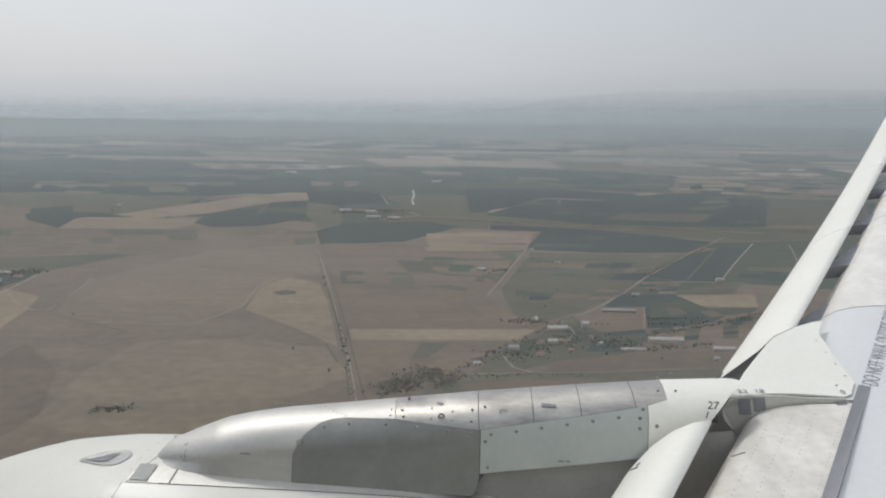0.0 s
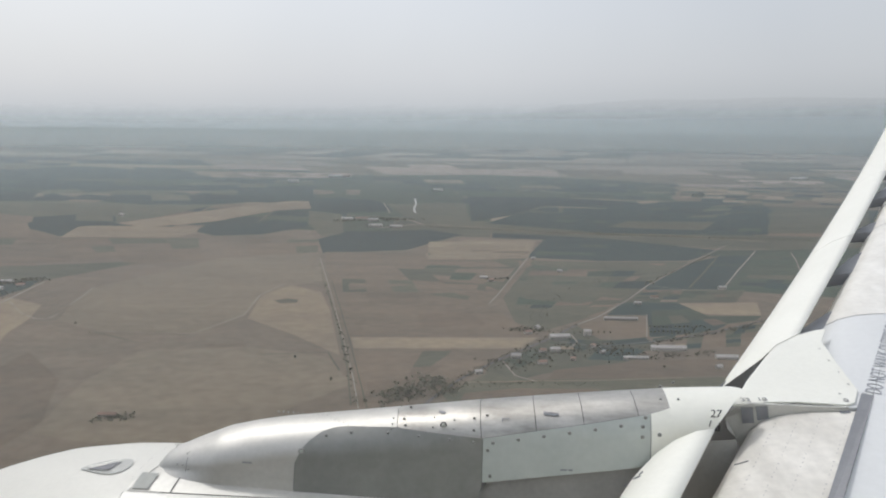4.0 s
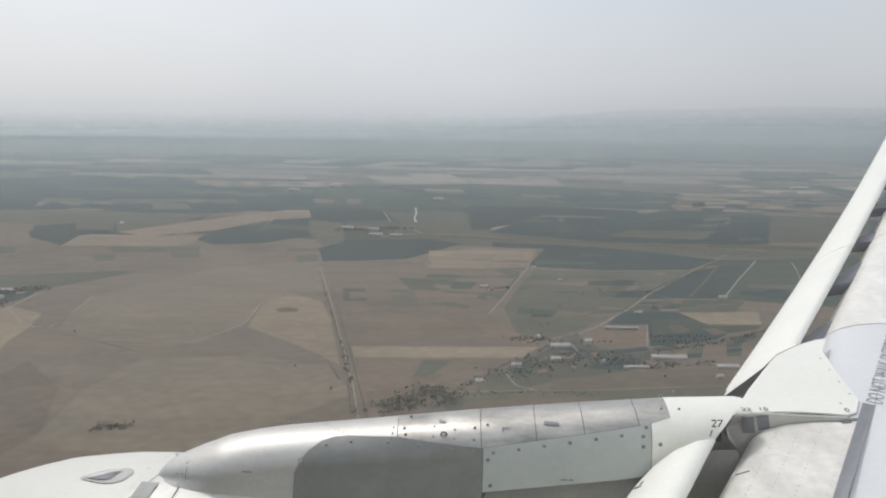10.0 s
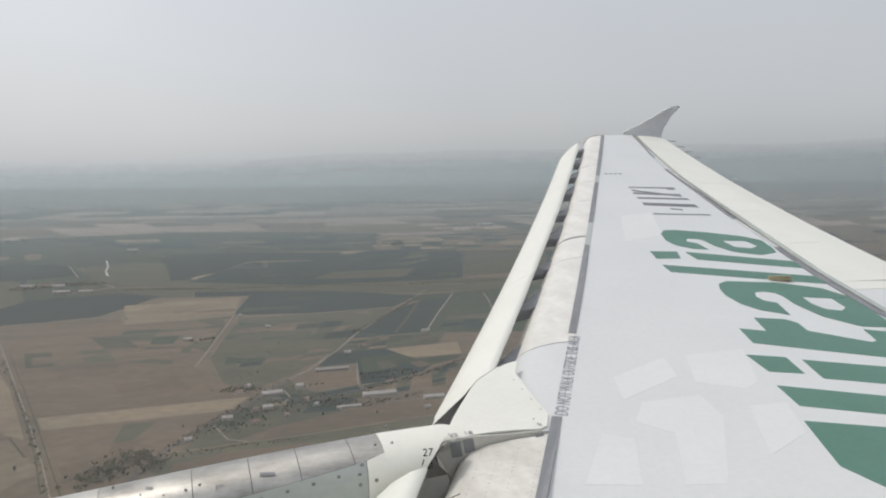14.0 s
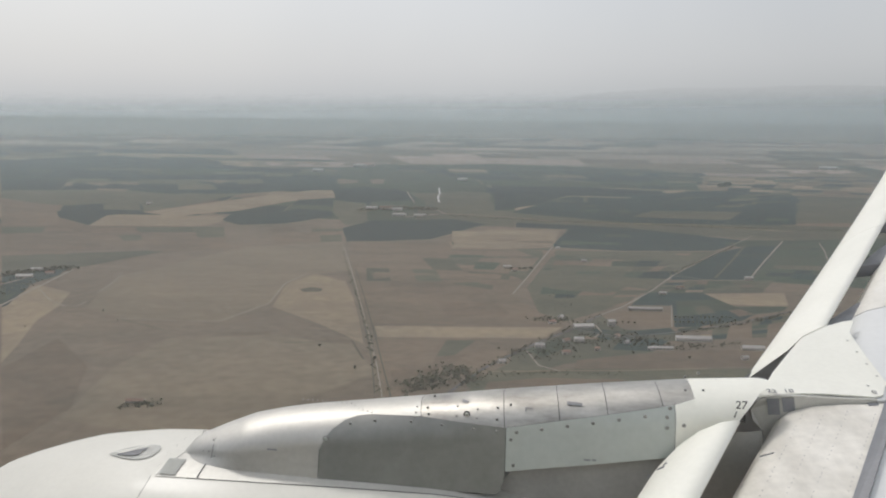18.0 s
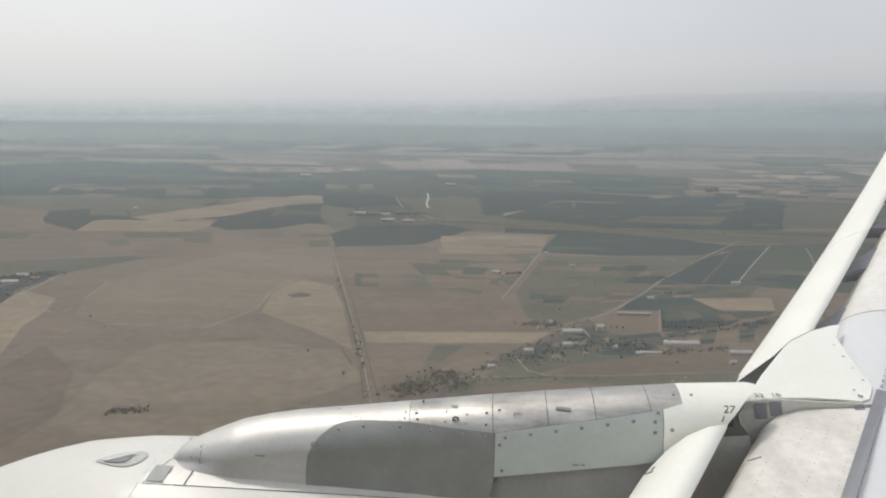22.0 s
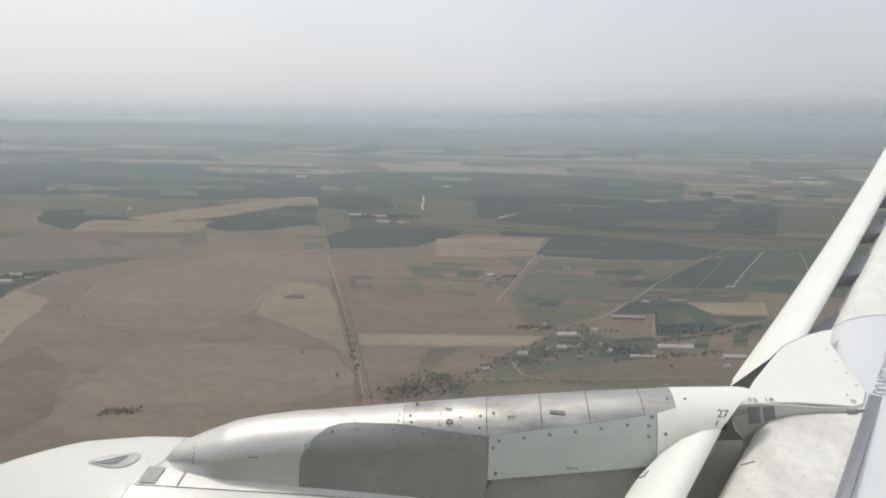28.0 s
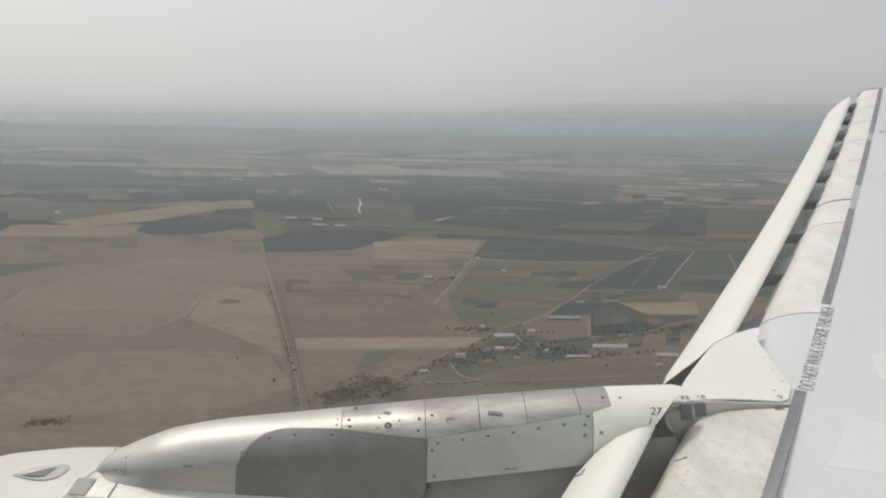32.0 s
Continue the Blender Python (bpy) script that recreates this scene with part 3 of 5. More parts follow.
COWL = [(-3.12, 0.76), (-3.10, 0.81), (-3.02, 0.86), (-2.88, 1.005), (-2.73, 1.063), (-2.60, 1.105), (-2.42, 1.153), (-2.25, 1.175), (-2.10, 1.192), (-1.92, 1.199), (-1.78, 1.20), (-1.4, 1.20), (-0.9, 1.20), (-0.45, 1.195), (-0.2, 1.17), (0.1, 1.10), (0.5, 0.98), (0.9, 0.85)]
AXIS_Y, AXIS_Z = 4.0, -2.888


def cowl_radius(x):
    return ease(COWL, x)


def cowl_ring(x, a0, a1, n, lift_by=0.0):
    """Points round the cowl; angles in degrees from the crest, inboard positive."""
    r = cowl_radius(x) + lift_by
    return [(x, AXIS_Y - r * math.sin(radians(a0 + (a1 - a0) * i / n)), AXIS_Z + r * math.cos(radians(a0 + (a1 - a0) * i / n))) for i in range(n + 1)]


def xs(a, b, n=12):
    return [a + (b - a) * i / n for i in range(n + 1)]


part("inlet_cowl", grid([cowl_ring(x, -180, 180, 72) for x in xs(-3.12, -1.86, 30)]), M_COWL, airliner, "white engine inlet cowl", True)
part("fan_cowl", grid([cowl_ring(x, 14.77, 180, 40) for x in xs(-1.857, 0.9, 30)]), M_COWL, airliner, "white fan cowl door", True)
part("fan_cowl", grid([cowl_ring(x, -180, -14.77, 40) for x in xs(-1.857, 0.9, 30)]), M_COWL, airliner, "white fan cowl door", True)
part("cowl_core", grid([cowl_ring(x, -180, 180, 60, -0.02) for x in xs(-3.0, 0.88, 20)]), M_SEAM, airliner)
part("inlet_lip_inside", grid([[(x, AXIS_Y - r * math.sin(6.2832 * i / 40), AXIS_Z + r * math.cos(6.2832 * i / 40)) for i in range(41)] for x, r in ((-3.12, 0.76), (-2.95, 0.72), (-2.4, 0.78), (-2.39, 0.0))]), M_STRIP, airliner)
# flush flange between cowl and pylon
part("cowl_flange", grid([cowl_ring(x, 9.4, 14.7, 4, 0.004) for x in xs(-1.62, -0.02, 16)]), M_FLANGE, airliner, "pale metal flange along the pylon foot", True)
part("cowl_flange", grid([cowl_ring(x, 10.6, 14.7, 4, 0.004) for x in xs(-1.84, -1.63, 4)]), M_FLANGE, airliner, "", True)
part("cowl_saddle", grid([cowl_ring(x, -14.6, 14.6, 20, 0.002) for x in xs(-1.70, -0.02, 20)]), M_FLANGE, airliner, "bare metal saddle under the pylon nose", True)
saddle = []
for i in range(21):
    a = -14.6 + 29.2 * i / 20
    x0 = -1.755 - 0.078 * (abs(a) / 14.6)
    saddle.append([cowl_ring(x0 + (-1.70 - x0) * j / 4, a, a, 1, 0.0025)[0] for j in range(5)])
part("cowl_saddle", grid(saddle), M_FLANGE, airliner, "", True)
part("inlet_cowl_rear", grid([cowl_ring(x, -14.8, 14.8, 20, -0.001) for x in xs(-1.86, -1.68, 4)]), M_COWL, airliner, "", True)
part("latch_cover", grid([cowl_ring(x, 7.9, 14.2, 3, 0.009) for x in xs(-1.825, -1.738, 2)]), M_LATCH, airliner, "small grey latch cover", True)
# teardrop vent on the cowl


def on_cowl(x, ang, up):
    r = cowl_radius(x) + up
    return (x, AXIS_Y - r * math.sin(radians(ang)), AXIS_Z + r * math.cos(radians(ang)))


VENT_X, VENT_A = -2.062, 5.0
drop = []
for i in range(28):
    a = 6.2832 * i / 28
    drop.append((0.127 * math.cos(a) + 0.02, 5.6 * math.sin(a) * (0.62 + 0.38 * math.cos(a)) - 0.8 * math.cos(a)))
rings = [[on_cowl(VENT_X + dx * k, VENT_A + da * k, up) for dx, da in drop] for k, up in ((1.0, 0.003), (0.93, 0.006), (0.80, 0.001))]
vent = part("vent_panel", (rings[0] + rings[1] + rings[2], grid(rings, True)[1] + [tuple(range(56, 84))]), M_VENT, airliner, "pale teardrop vent panel on the cowl", True)
scoop = [on_cowl(VENT_X + dx, VENT_A + da, 0.005) for dx, da in ((-0.07, 1.3), (0.075, -2.6), (0.055, 1.6), (0.02, 1.9))]
part("scoop", (scoop, [(0, 1, 2, 3)]), M_INK, vent, "dark scoop opening")
edge = [on_cowl(VENT_X + dx, VENT_A + da, 0.016) for dx, da in ((-0.07, 1.1), (0.078, -2.9), (0.078, -2.5), (-0.06, 1.2))]
part("scoop_lip", (edge, [(0, 1, 2, 3)]), M_WHITE, vent)
part("cowl_seam", grid([cowl_ring(x, 9.2, 14.7, 4, 0.006) for x in (-1.628, -1.622)]), M_SEAM, airliner)
front_seam = [[on_cowl(-1.755 - 0.078 * (abs(a) / 14.6) + dx, a, 0.0045) for dx in (-0.002, 0.002)] for a in xs(-14.6, 14.6, 20)]
part("cowl_seam", grid(front_seam), M_SEAM, airliner)

CREST = [(-1.8, -1.696), (-1.74, -1.631), (-1.6, -1.568), (-1.45, -1.508), (-1.3, -1.471), (-1.15, -1.444), (-0.86, -1.408), (-0.59, -1.373), (-0.19, -1.321), (0.32, -1.263), (0.73, -1.224), (1.05, -1.205), (1.3, -1.206)]
FOOT = [(-1.80, -1.725), (-0.17, -1.725), (-0.14, -1.617), (0.48, -1.528), (0.75, -1.48), (1.3, -1.43)]


def crest(x):
    return ease(CREST, x)


def side(x, z, off=0.0):
    """Inboard face of the pylon at height z: rounded crest, then a flared flank."""
    zt = crest(x)
    w = 0.22 * min(1.0, max(0.06, (x + 1.84) / 0.40)) ** 0.5
    h = min(0.15, max(0.02, (zt + 1.725) * 0.6))
    if z > zt - h:
        f = (z - (zt - h)) / h
        y = 4.0 - w * math.sqrt(max(0.0, 1 - f * f))
    else:
        f = min(1.0, (zt - h - z) / max(0.03, zt - h + 1.725))
        foot_half = ease([(-1.80, 0.20), (-1.57, 0.225), (-1.04, 0.257), (-0.4, 0.272)], x)
        y = 4.0 - w - (foot_half - w) * f
    return (x, y - off, z)


def flank(x0, x1, top, bottom, n=10, k=12, off=0.0, lean0=0.0, lean1=0.0):
    """A patch of the flank between two heights; lean slants its ends."""
    rows = []
    for i in range(n + 1):
        row = []
        for j in range(k + 1):
            f = j / k
            x = x0 + lean0 * f + (x1 + lean1 * f - x0 - lean0 * f) * i / n
            zt, zb = top(x), bottom(x)
            c = 1 - (1 - f) ** 1.0
            if zt >= crest(x) - 0.002:
                c = f * f * (1.6 - 0.6 * f)
            row.append(side(x, zt + (zb - zt) * c, off))
        rows.append(row)
    return rows


SLANT = 0.016


def mirrored(rows):
    return [[(x, 8.0 - y, z) for x, y, z in r][::-1] for r in rows]


def both(rows):
    return [[(x, 8.0 - y, z) for x, y, z in r][::-1] + r[1:] for r in rows]


split = lambda x: ease([(-1.06, -1.62), (-1.035, -1.565), (-1.015, -1.522), (-0.985, -1.487), (-0.93, -1.450), (-0.865, -1.432), (-0.8, -1.424), (-0.56, -1.409), (-0.155, -1.424), (0.61, -1.290), (0.73, -1.257), (0.95, -1.25)], x)
foot = lambda x: ease(FOOT, x)
white_foot = lambda x: ease([(-0.15, -1.622), (0.48, -1.533), (0.75, -1.485), (1.3, -1.435)], x)

part("pylon_core", grid(both(flank(-1.76, 0.93, lambda x: crest(x) - 0.012, foot, 60, 14, -0.010, 0.0, -0.16))), M_SEAM, airliner, "dark pylon structure in the joints")
SIDE_PANELS = []
TOP_PANELS = []
SIDE_PANELS.append(part("pylon_nose_fairing", grid(both(flank(-1.80, -1.043, crest, foot, 30, 18))), M_POLISH, airliner, "polished bare metal pylon nose fairing", True))
TOP_PANELS.append(part("pylon_nose_fairing", grid(both(flank(-1.0435, -0.5745, crest, split, 40, 16, 0.0, 0.0, SLANT))), M_POLISH, airliner, "polished bare metal pylon nose fairing", True))
for x0, x1 in ((-0.5715, -0.1705), (-0.1675, 0.0845), (0.0875, 0.3035), (0.3065, 0.5525), (0.5555, 0.7025)):
    TOP_PANELS.append(part("pylon_top_panel", grid(both(flank(x0 + 0.0002, x1 - 0.0002, crest, split, 8, 12, 0.0, SLANT, SLANT))), M_SILVER, airliner, "brushed silver pylon top panel", True))
TOP_PANELS.append(part("pylon_aft_fairing", grid(both(flank(0.7055, 1.085, crest, white_foot, 12, 16, 0.002, SLANT * 1.6, -0.30))), M_WHITE, airliner, "white pylon fairing joining the wing", True))
SIDE_PANELS.append(part("pylon_side_panel", grid(flank(-1.04, -0.1475, split, foot, 48, 8, 0.001)), M_GREYMETAL, airliner, "grey titanium pylon side panel", True))
SIDE_PANELS.append(part("pylon_side_panel", grid(flank(-0.1445, 0.6205, split, white_foot, 10, 6, 0.004)), M_PALE, airliner, "pale painted pylon side panel with bolts", True))
SIDE_PANELS.append(part("pylon_side_panel", grid(flank(0.6235, 0.716, split, white_foot, 4, 6, 0.003, 0.0, SLANT)), M_WHITE, airliner, "white pylon side panel at the wing", True))
skirt = [[(x, 3.80, white_foot(x) + 0.02 - 0.12 * j) for j in range(6)] for x in xs(-0.30, 0.66, 10)]
part("pylon_skirt", grid(skirt), M_SKIRT, airliner, "dark grey lower pylon skirt", True)
skirt = [[(x, 3.84, white_foot(x) + 0.065 - 0.14 * j) for j in range(7)] for x in xs(0.67, 1.02, 6)]
part("pylon_skirt", grid(skirt), M_SKIRT, airliner, "dark grey lower pylon skirt", True)
part("pylon_side_panel", grid(mirrored(flank(-1.04, 0.90, split, foot, 16, 8))), M_WHITE, airliner, "", True)


def nearest_panel(x, z):
    if z > split(x) and x > -1.04:
        return TOP_PANELS[sum(x > e for e in (-0.559, -0.159, 0.086, 0.305, 0.554, 0.704))]
    return SIDE_PANELS[sum(x > e for e in (-1.04, -0.147, 0.622))]


def bolt(x, z, r=0.0095, off=0.006, m=M_BOLT, on=None):
    p = Vector(side(x, z, off))
    bm = bmesh.new()
    bmesh.ops.create_cone(bm, cap_ends=True, segments=10, radius1=r, radius2=r * 0.8, depth=0.006, matrix=Matrix.Translation(p) @ Matrix.Rotation(radians(90), 4, "X"))
    return part("bolt", bm, m, on or nearest_panel(x, z))


for i in range(6):
    x = -0.097 + 0.117 * i
    bolt(x, split(x) - 0.026)
for x, z in ((-0.122, -1.475), (-0.108, -1.59), (0.585, -1.335), (0.585, -1.38), (0.66, -1.365), (0.60, -1.30)):
    bolt(x, z)
for x in (-0.90, -0.78, -0.60, -0.45, -0.30, -0.19):
    bolt(x, split(x) - 0.018, 0.007)
bolt(-1.01, -1.525, 0.017)
bolt(-1.01, -1.525, 0.010, 0.010, M_PALE)
for x, dz in ((-0.53, 0.028), (-0.51, 0.055), (-0.19, 0.03), (-0.19, 0.07), (-0.13, 0.08), (-0.52, 0.012), (0.68, 0.03), (0.69, 0.065), (0.76, 0.02), (0.75, 0.075)):
    bolt(x, split(x) + dz, 0.007, 0.004)
# latch and hinge recess on the first top panel
bolt(-0.335, -1.385, 0.017, 0.006, M_BLACK)
bolt(-0.335, -1.385, 0.011, 0.010, M_WHITE)
bolt(-0.335, -1.385, 0.006, 0.014, M_BOLT)
for dx, dz in ((-0.05, 0.02), (-0.05, -0.01), (0.05, 0.02), (0.05, -0.01), (0.0, 0.035)):
    bolt(-0.335 + dx, -1.385 + dz, 0.004, 0.004)
for x0, x1, z0, z1 in ((-0.365, -0.335, -1.352, -1.347), (0.135, 0.205, -1.318, -1.308), (-0.06, -0.025, -1.343, -1.340), (-0.06, -0.055, -1.355, -1.343), (0.215, 0.245, -1.548, -1.540), (0.252, 0.272, -1.547, -1.539), (-1.30, -1.25, -1.594, -1.586)):
    q = [[side(x, z, 0.008) for x in (x0, x1)] for z in (z1, z0)]
    part("stencil_bar", grid(q), M_STRIP, airliner)
# rivet rows on the nose fairing
for i in range(16):
    bolt(-1.18 + 0.025 * i, split(-0.9) + 0.035 - 0.0008 * i, 0.0028, 0.003)
for x, z in ((-1.655, -1.65), (-1.62, -1.645), (-1.61, -1.60), (-1.585, -1.66), (-0.585, -1.385), (-0.585, -1.40), (-0.585, -1.415)):
    bolt(x, z, 0.0042, 0.003)
part("fairing_seam", grid([[side(-1.60 + dx, z, 0.003) for z in (-1.59, -1.62, -1.65, -1.67)] for dx in (-0.0015, 0.0015)]), M_SEAM, airliner)
upright = Matrix.Rotation(radians(90), 4, "X")
lettering("27", 0.052, M_BLACK, Matrix.Translation((0.886, side(0.89, -1.265)[1] - 0.03, -1.282)) @ upright, "slat_number", 1.0)
lettering("1", 0.045, M_BLACK, Matrix.Translation((0.868, side(0.89, -1.30)[1] - 0.02, -1.315)) @ upright @ Matrix.Rotation(-0.25, 4, "Z"), "slat_number")
part("slat_pointer", ([(0.885, 3.725, -1.318), (0.915, 3.725, -1.318), (0.912, 3.725, -1.275)], [(0, 1, 2)]), M_BLACK, airliner)
for ob in airliner.children:
    if ob not in WING_PARTS:
        ob.scale = (1.1, 1.1, 1.1)
for text, x in (("22", 1.195), ("18", 1.282), ("0", 1.735)):
    y = 4.465 + 0.10 * max(0.0, x - 1.2) * (0.6 if x < 1.5 else 0.55)
    lettering(text, 0.055, M_INK, Matrix.Translation((x, y, apron(x, y) + 0.012)) @ Matrix.Rotation(0.14, 4, "X"), "slat_scale")

# fuselage: a barrel with a row of cabin windows; the eye is at one of them
BARREL_Y, BARREL_Z, BARREL_R = -1.827, -0.60, 1.98
EYE_ARC = math.asin(0.60 / BARREL_R)


def barrel(x, arc, r=BARREL_R):
    """A place on the barrel, arc metres up from the height of the eye."""
    a = EYE_ARC + arc / BARREL_R
    return (x, BARREL_Y + r * math.cos(a), BARREL_Z + r * math.sin(a))


PITCH = 0.533
AFT, FORE = 12, -14
turn_arc = 2 * math.pi * BARREL_R
rows = [[barrel(x, 0.26 + (turn_arc - 0.52) * i / 48) for i in range(49)] for x in ((FORE - 0.5) * PITCH, (AFT + 0.5) * PITCH)]
part("fuselage_skin", grid(rows), M_WHITE, airliner, "white fuselage skin", True)
for x in ((FORE - 0.5) * PITCH, (AFT + 0.5) * PITCH):
    disc = [barrel(x, turn_arc * i / 48) for i in range(48)]
    part("bulkhead", (disc, [tuple(range(48))]), M_WHITE, airliner)
for k in range(FORE, AFT + 1):
    outer, inner, inside, rim = [], [], [], []
    for i in range(24):
        a = 2 * math.pi * i / 24
        c, sn = math.cos(a), math.sin(a)
        m = max(abs(c) / (PITCH / 2), abs(sn) / 0.26)
        outer.append(barrel(k * PITCH + c / m, sn / m))
        e = (abs(c) ** 3 + abs(sn) ** 3) ** (-1 / 3)
        inner.append(barrel(k * PITCH + 0.115 * c * e, 0.165 * sn * e))
        inside.append(barrel(k * PITCH + 0.115 * c * e, 0.165 * sn * e, BARREL_R - 0.03))
        rim.append(barrel(k * PITCH + 0.13 * c * e, 0.18 * sn * e, BARREL_R + 0.002))
    strip = part("window_band", grid([outer, inner, inside], True), M_WHITE, airliner)
    part("window_frame", grid([rim, [(x, y + 0.001, z) for x, y, z in inner]], True), M_SKIN, strip, "grey window frame")
    if k:
        pane = [barrel(k * PITCH, 0, BARREL_R - 0.02)] + [(x, y - 0.02, z) for x, y, z in inner]
        part("pane", (pane, [(0, i + 1, (i + 1) % 24 + 1) for i in range(24)]), M_GLASS, strip, "dark cabin window pane")

# ---- the land below ----
EYE = 350.0
NEAR_R, FAR_R = 2200.0, 4900.0


def land(x, y, up=0.0):
    """A place on the ground. Past NEAR_R the plain rises gently towards its rim and closes up with distance."""
    d = math.hypot(x, y)
    if d <= NEAR_R:
        return (x, y, -EYE + up)
    q = (d - NEAR_R) / (1 + (d - NEAR_R) / (FAR_R - NEAR_R))
    r = NEAR_R + q
    k = r / d
    return (x * k, y * k, (-EYE + up) * k)


rows = []
for d in [0.0, 300, 600] + [900 + 150 * i for i in range(24)] + [4500 * 1.16 ** i for i in range(1, 28)]:
    rows.append([land(max(d, 0.01) * math.cos(6.2832 * i / 180), max(d, 0.01) * math.sin(6.2832 * i / 180)) for i in range(180)])
ground = new("ground", mesh_of("ground", *grid(rows, True), M_LAND, True))
tagged(ground, "dry brown farmland plain reaching a hazy horizon", "ground", kind="structure")
COUNT, PLOTS = [0], [0]
KINDS = {"ploughed_earth": "bare brown ploughed field", "dry_stubble": "pale tan stubble field", "dry_pasture": "dull olive pasture", "dark_crop": "dark green crop field", "green_crop": "green crop field", "dun_pasture": "dull dun pasture"}


def wander(p, share=1.0):
    """Bends straight borders a little, the same way for all neighbours."""
    k = share * 0.004 * p.length * (1.0 + min(1.6, max(0.0, (p.length - 1800) / 1500)))
    w = max(1.0, p.length / 1400)
    v = noise.noise_vector(Vector((p.x / 190 / w, p.y / 190 / w, 0.3))) * k + noise.noise_vector(Vector((p.x / 60 / w, p.y / 60 / w, 5.1))) * k * 0.3
    return p.x + v.x, p.y + v.y


def field(corners, m, name="field", n=14, label="", base=0.0):
    """A four-cornered field, laid a little proud of the plain."""
    COUNT[0] += 1
    up = 0.05 + 0.0001 * COUNT[0]
    up += 0.00005 * max(math.hypot(*c) for c in corners)
    (a, b, c, d) = [Vector(p) for p in corners]
    rows = []
    for i in range(n + 1):
        f = i / n
        p, q = a.lerp(d, f), b.lerp(c, f)
        rows.append([land(*wander(p.lerp(q, j / n)), up + (rise(p.lerp(q, j / n).length) if base else 0.0)) for j in range(n + 1)])
    ob = new(name, mesh_of(name, *grid(rows), m))
    return tagged(ob, label or KINDS.get(m.name, "dry field on the plain"), "field", "fields of the plain", "structure")


def rise(d):
    """Far fields lie higher, clear of the patchwork under them."""
    return 0.5 * min(1.0, max(0.0, (d - 1900) / 400))


def plot(corners, m, label="", name="field"):
    """A field of any outline, cut into bands so that it follows the plain."""
    PLOTS[0] += 1
    up = 0.1 + 0.003 * PLOTS[0]
    edge = []
    for a, b in zip(corners, corners[1:] + corners[:1]):
        a, b = Vector(a), Vector(b)
        k = max(1, int((b - a).length / (0.02 * (a.length + b.length))))
        edge += [a.lerp(b, i / k) for i in range(k)]
    bm = bmesh.new()
    bm.faces.new([bm.verts.new((*wander(p, 0.5 + min(0.8, max(0.0, (p.length - 2000) / 1500))), 0)) for p in edge])
    y = 2000.0
    while y < max(p.y for p in edge):
        bmesh.ops.bisect_plane(bm, geom=bm.verts[:] + bm.edges[:] + bm.faces[:], plane_co=(0, y, 0), plane_no=(0, 1, 0))
        y *= 1.07
    if max(p.length for p in edge) > NEAR_R:
        for i in range(-14, 15):
            bmesh.ops.bisect_plane(bm, geom=bm.verts[:] + bm.edges[:] + bm.faces[:], plane_co=(0, 0, 0), plane_no=(1, -0.05 * i, 0))
    for v in bm.verts:
        v.co = land(v.co.x, v.co.y, up + rise(v.co.length))
    bm.normal_update()
    if sum(f.normal.z for f in bm.faces) < 0:
        bmesh.ops.reverse_faces(bm, faces=bm.faces[:])
    me = bpy.data.meshes.new(name)
    bm.to_mesh(me)
    bm.free()
    me.materials.append(m)
    return tagged(new(name, me), label or KINDS.get(m.name, "dry field on the plain"), "field", "fields of the plain", "structure")


def road(points, width, m, label, name="road", up=0.5):
    rows = []
    pts = []
    for a, b in zip(points, points[1:]):
        k = max(2, int(math.dist(a, b) / 60))
        pts += [Vector(a).lerp(Vector(b), i / k) for i in range(k)]
    pts.append(Vector(points[-1]))
    for i, p in enumerate(pts):
        t = (pts[min(i + 1, len(pts) - 1)] - pts[max(i - 1, 0)]).normalized()
        s = Vector((-t.y, t.x)) * width * 0.5
        far = up + 0.0002 * p.length + rise(p.length)
        rows.append([land(*(p - s), far), land(*(p + s), far)])
    return tagged(new(name, mesh_of(name, *grid(rows), m)), label, "road", "", "structure")


# mosaic of far and outer fields
rng = random.Random(7)


def mosaic(a, b, c, d, depth, choose, base=0.0):
    a, b, c, d = [Vector(p) for p in (a, b, c, d)]
    wide, deep = (b - a).length + (c - d).length, (d - a).length + (c - b).length
    if depth == 0 or (depth < 3 and rng.random() < 0.12):
        mid = (a + b + c + d) / 4
        m = choose(mid)
        if m:
            g = 0.985
            field([mid + (p - mid) * g for p in (a, b, c, d)], m, n=8, base=base)
        return
    f = 0.5 + rng.uniform(-0.17, 0.17)
    h = f + rng.uniform(-0.06, 0.06)
    if wide > deep * rng.uniform(0.6, 1.1):
        p, q = a.lerp(b, f), d.lerp(c, h)
        mosaic(a, p, q, d, depth - 1, choose, base)
        mosaic(p, b, c, q, depth - 1, choose, base)
    else:
        p, q = a.lerp(d, f), b.lerp(c, h)
        mosaic(a, b, q, p, depth - 1, choose, base)
        mosaic(p, q, c, d, depth - 1, choose, base)


def pick(weights, pale=M_TAN):
    return rng.choices([M_BROWN, pale, M_OLIVE, M_DARK, M_CROP, None], weights)[0]


# far and outer fields behind the ones built singly
mosaic((-3600, 2300), (-1100, 2300), (-1500, 4200), (-5200, 4200), 7, lambda p: pick((4, 1.6, 2, 2.5, 1, 0.5)))
mosaic((-1200, 2950), (1500, 2500), (2200, 4700), (-1800, 5300), 6, lambda p: pick((0.8, 0.4, 2.2, 5, 2, 0)))
mosaic((900, 1700), (2500, 1700), (5200, 2500), (1500, 2500), 6, lambda p: pick((4, 3, 2, 2.5, 1, 0.5)))
mosaic((1500, 2500), (5200, 2500), (7600, 5200), (2200, 4700), 7, lambda p: pick((4, 3, 2, 2.5, 1, 0.5)))
mosaic((-8000, 4300), (-1700, 5300), (-3500, 9000), (-14000, 9000), 8, lambda p: pick((2, 1.5, 2, 5, 1, 0.5)))
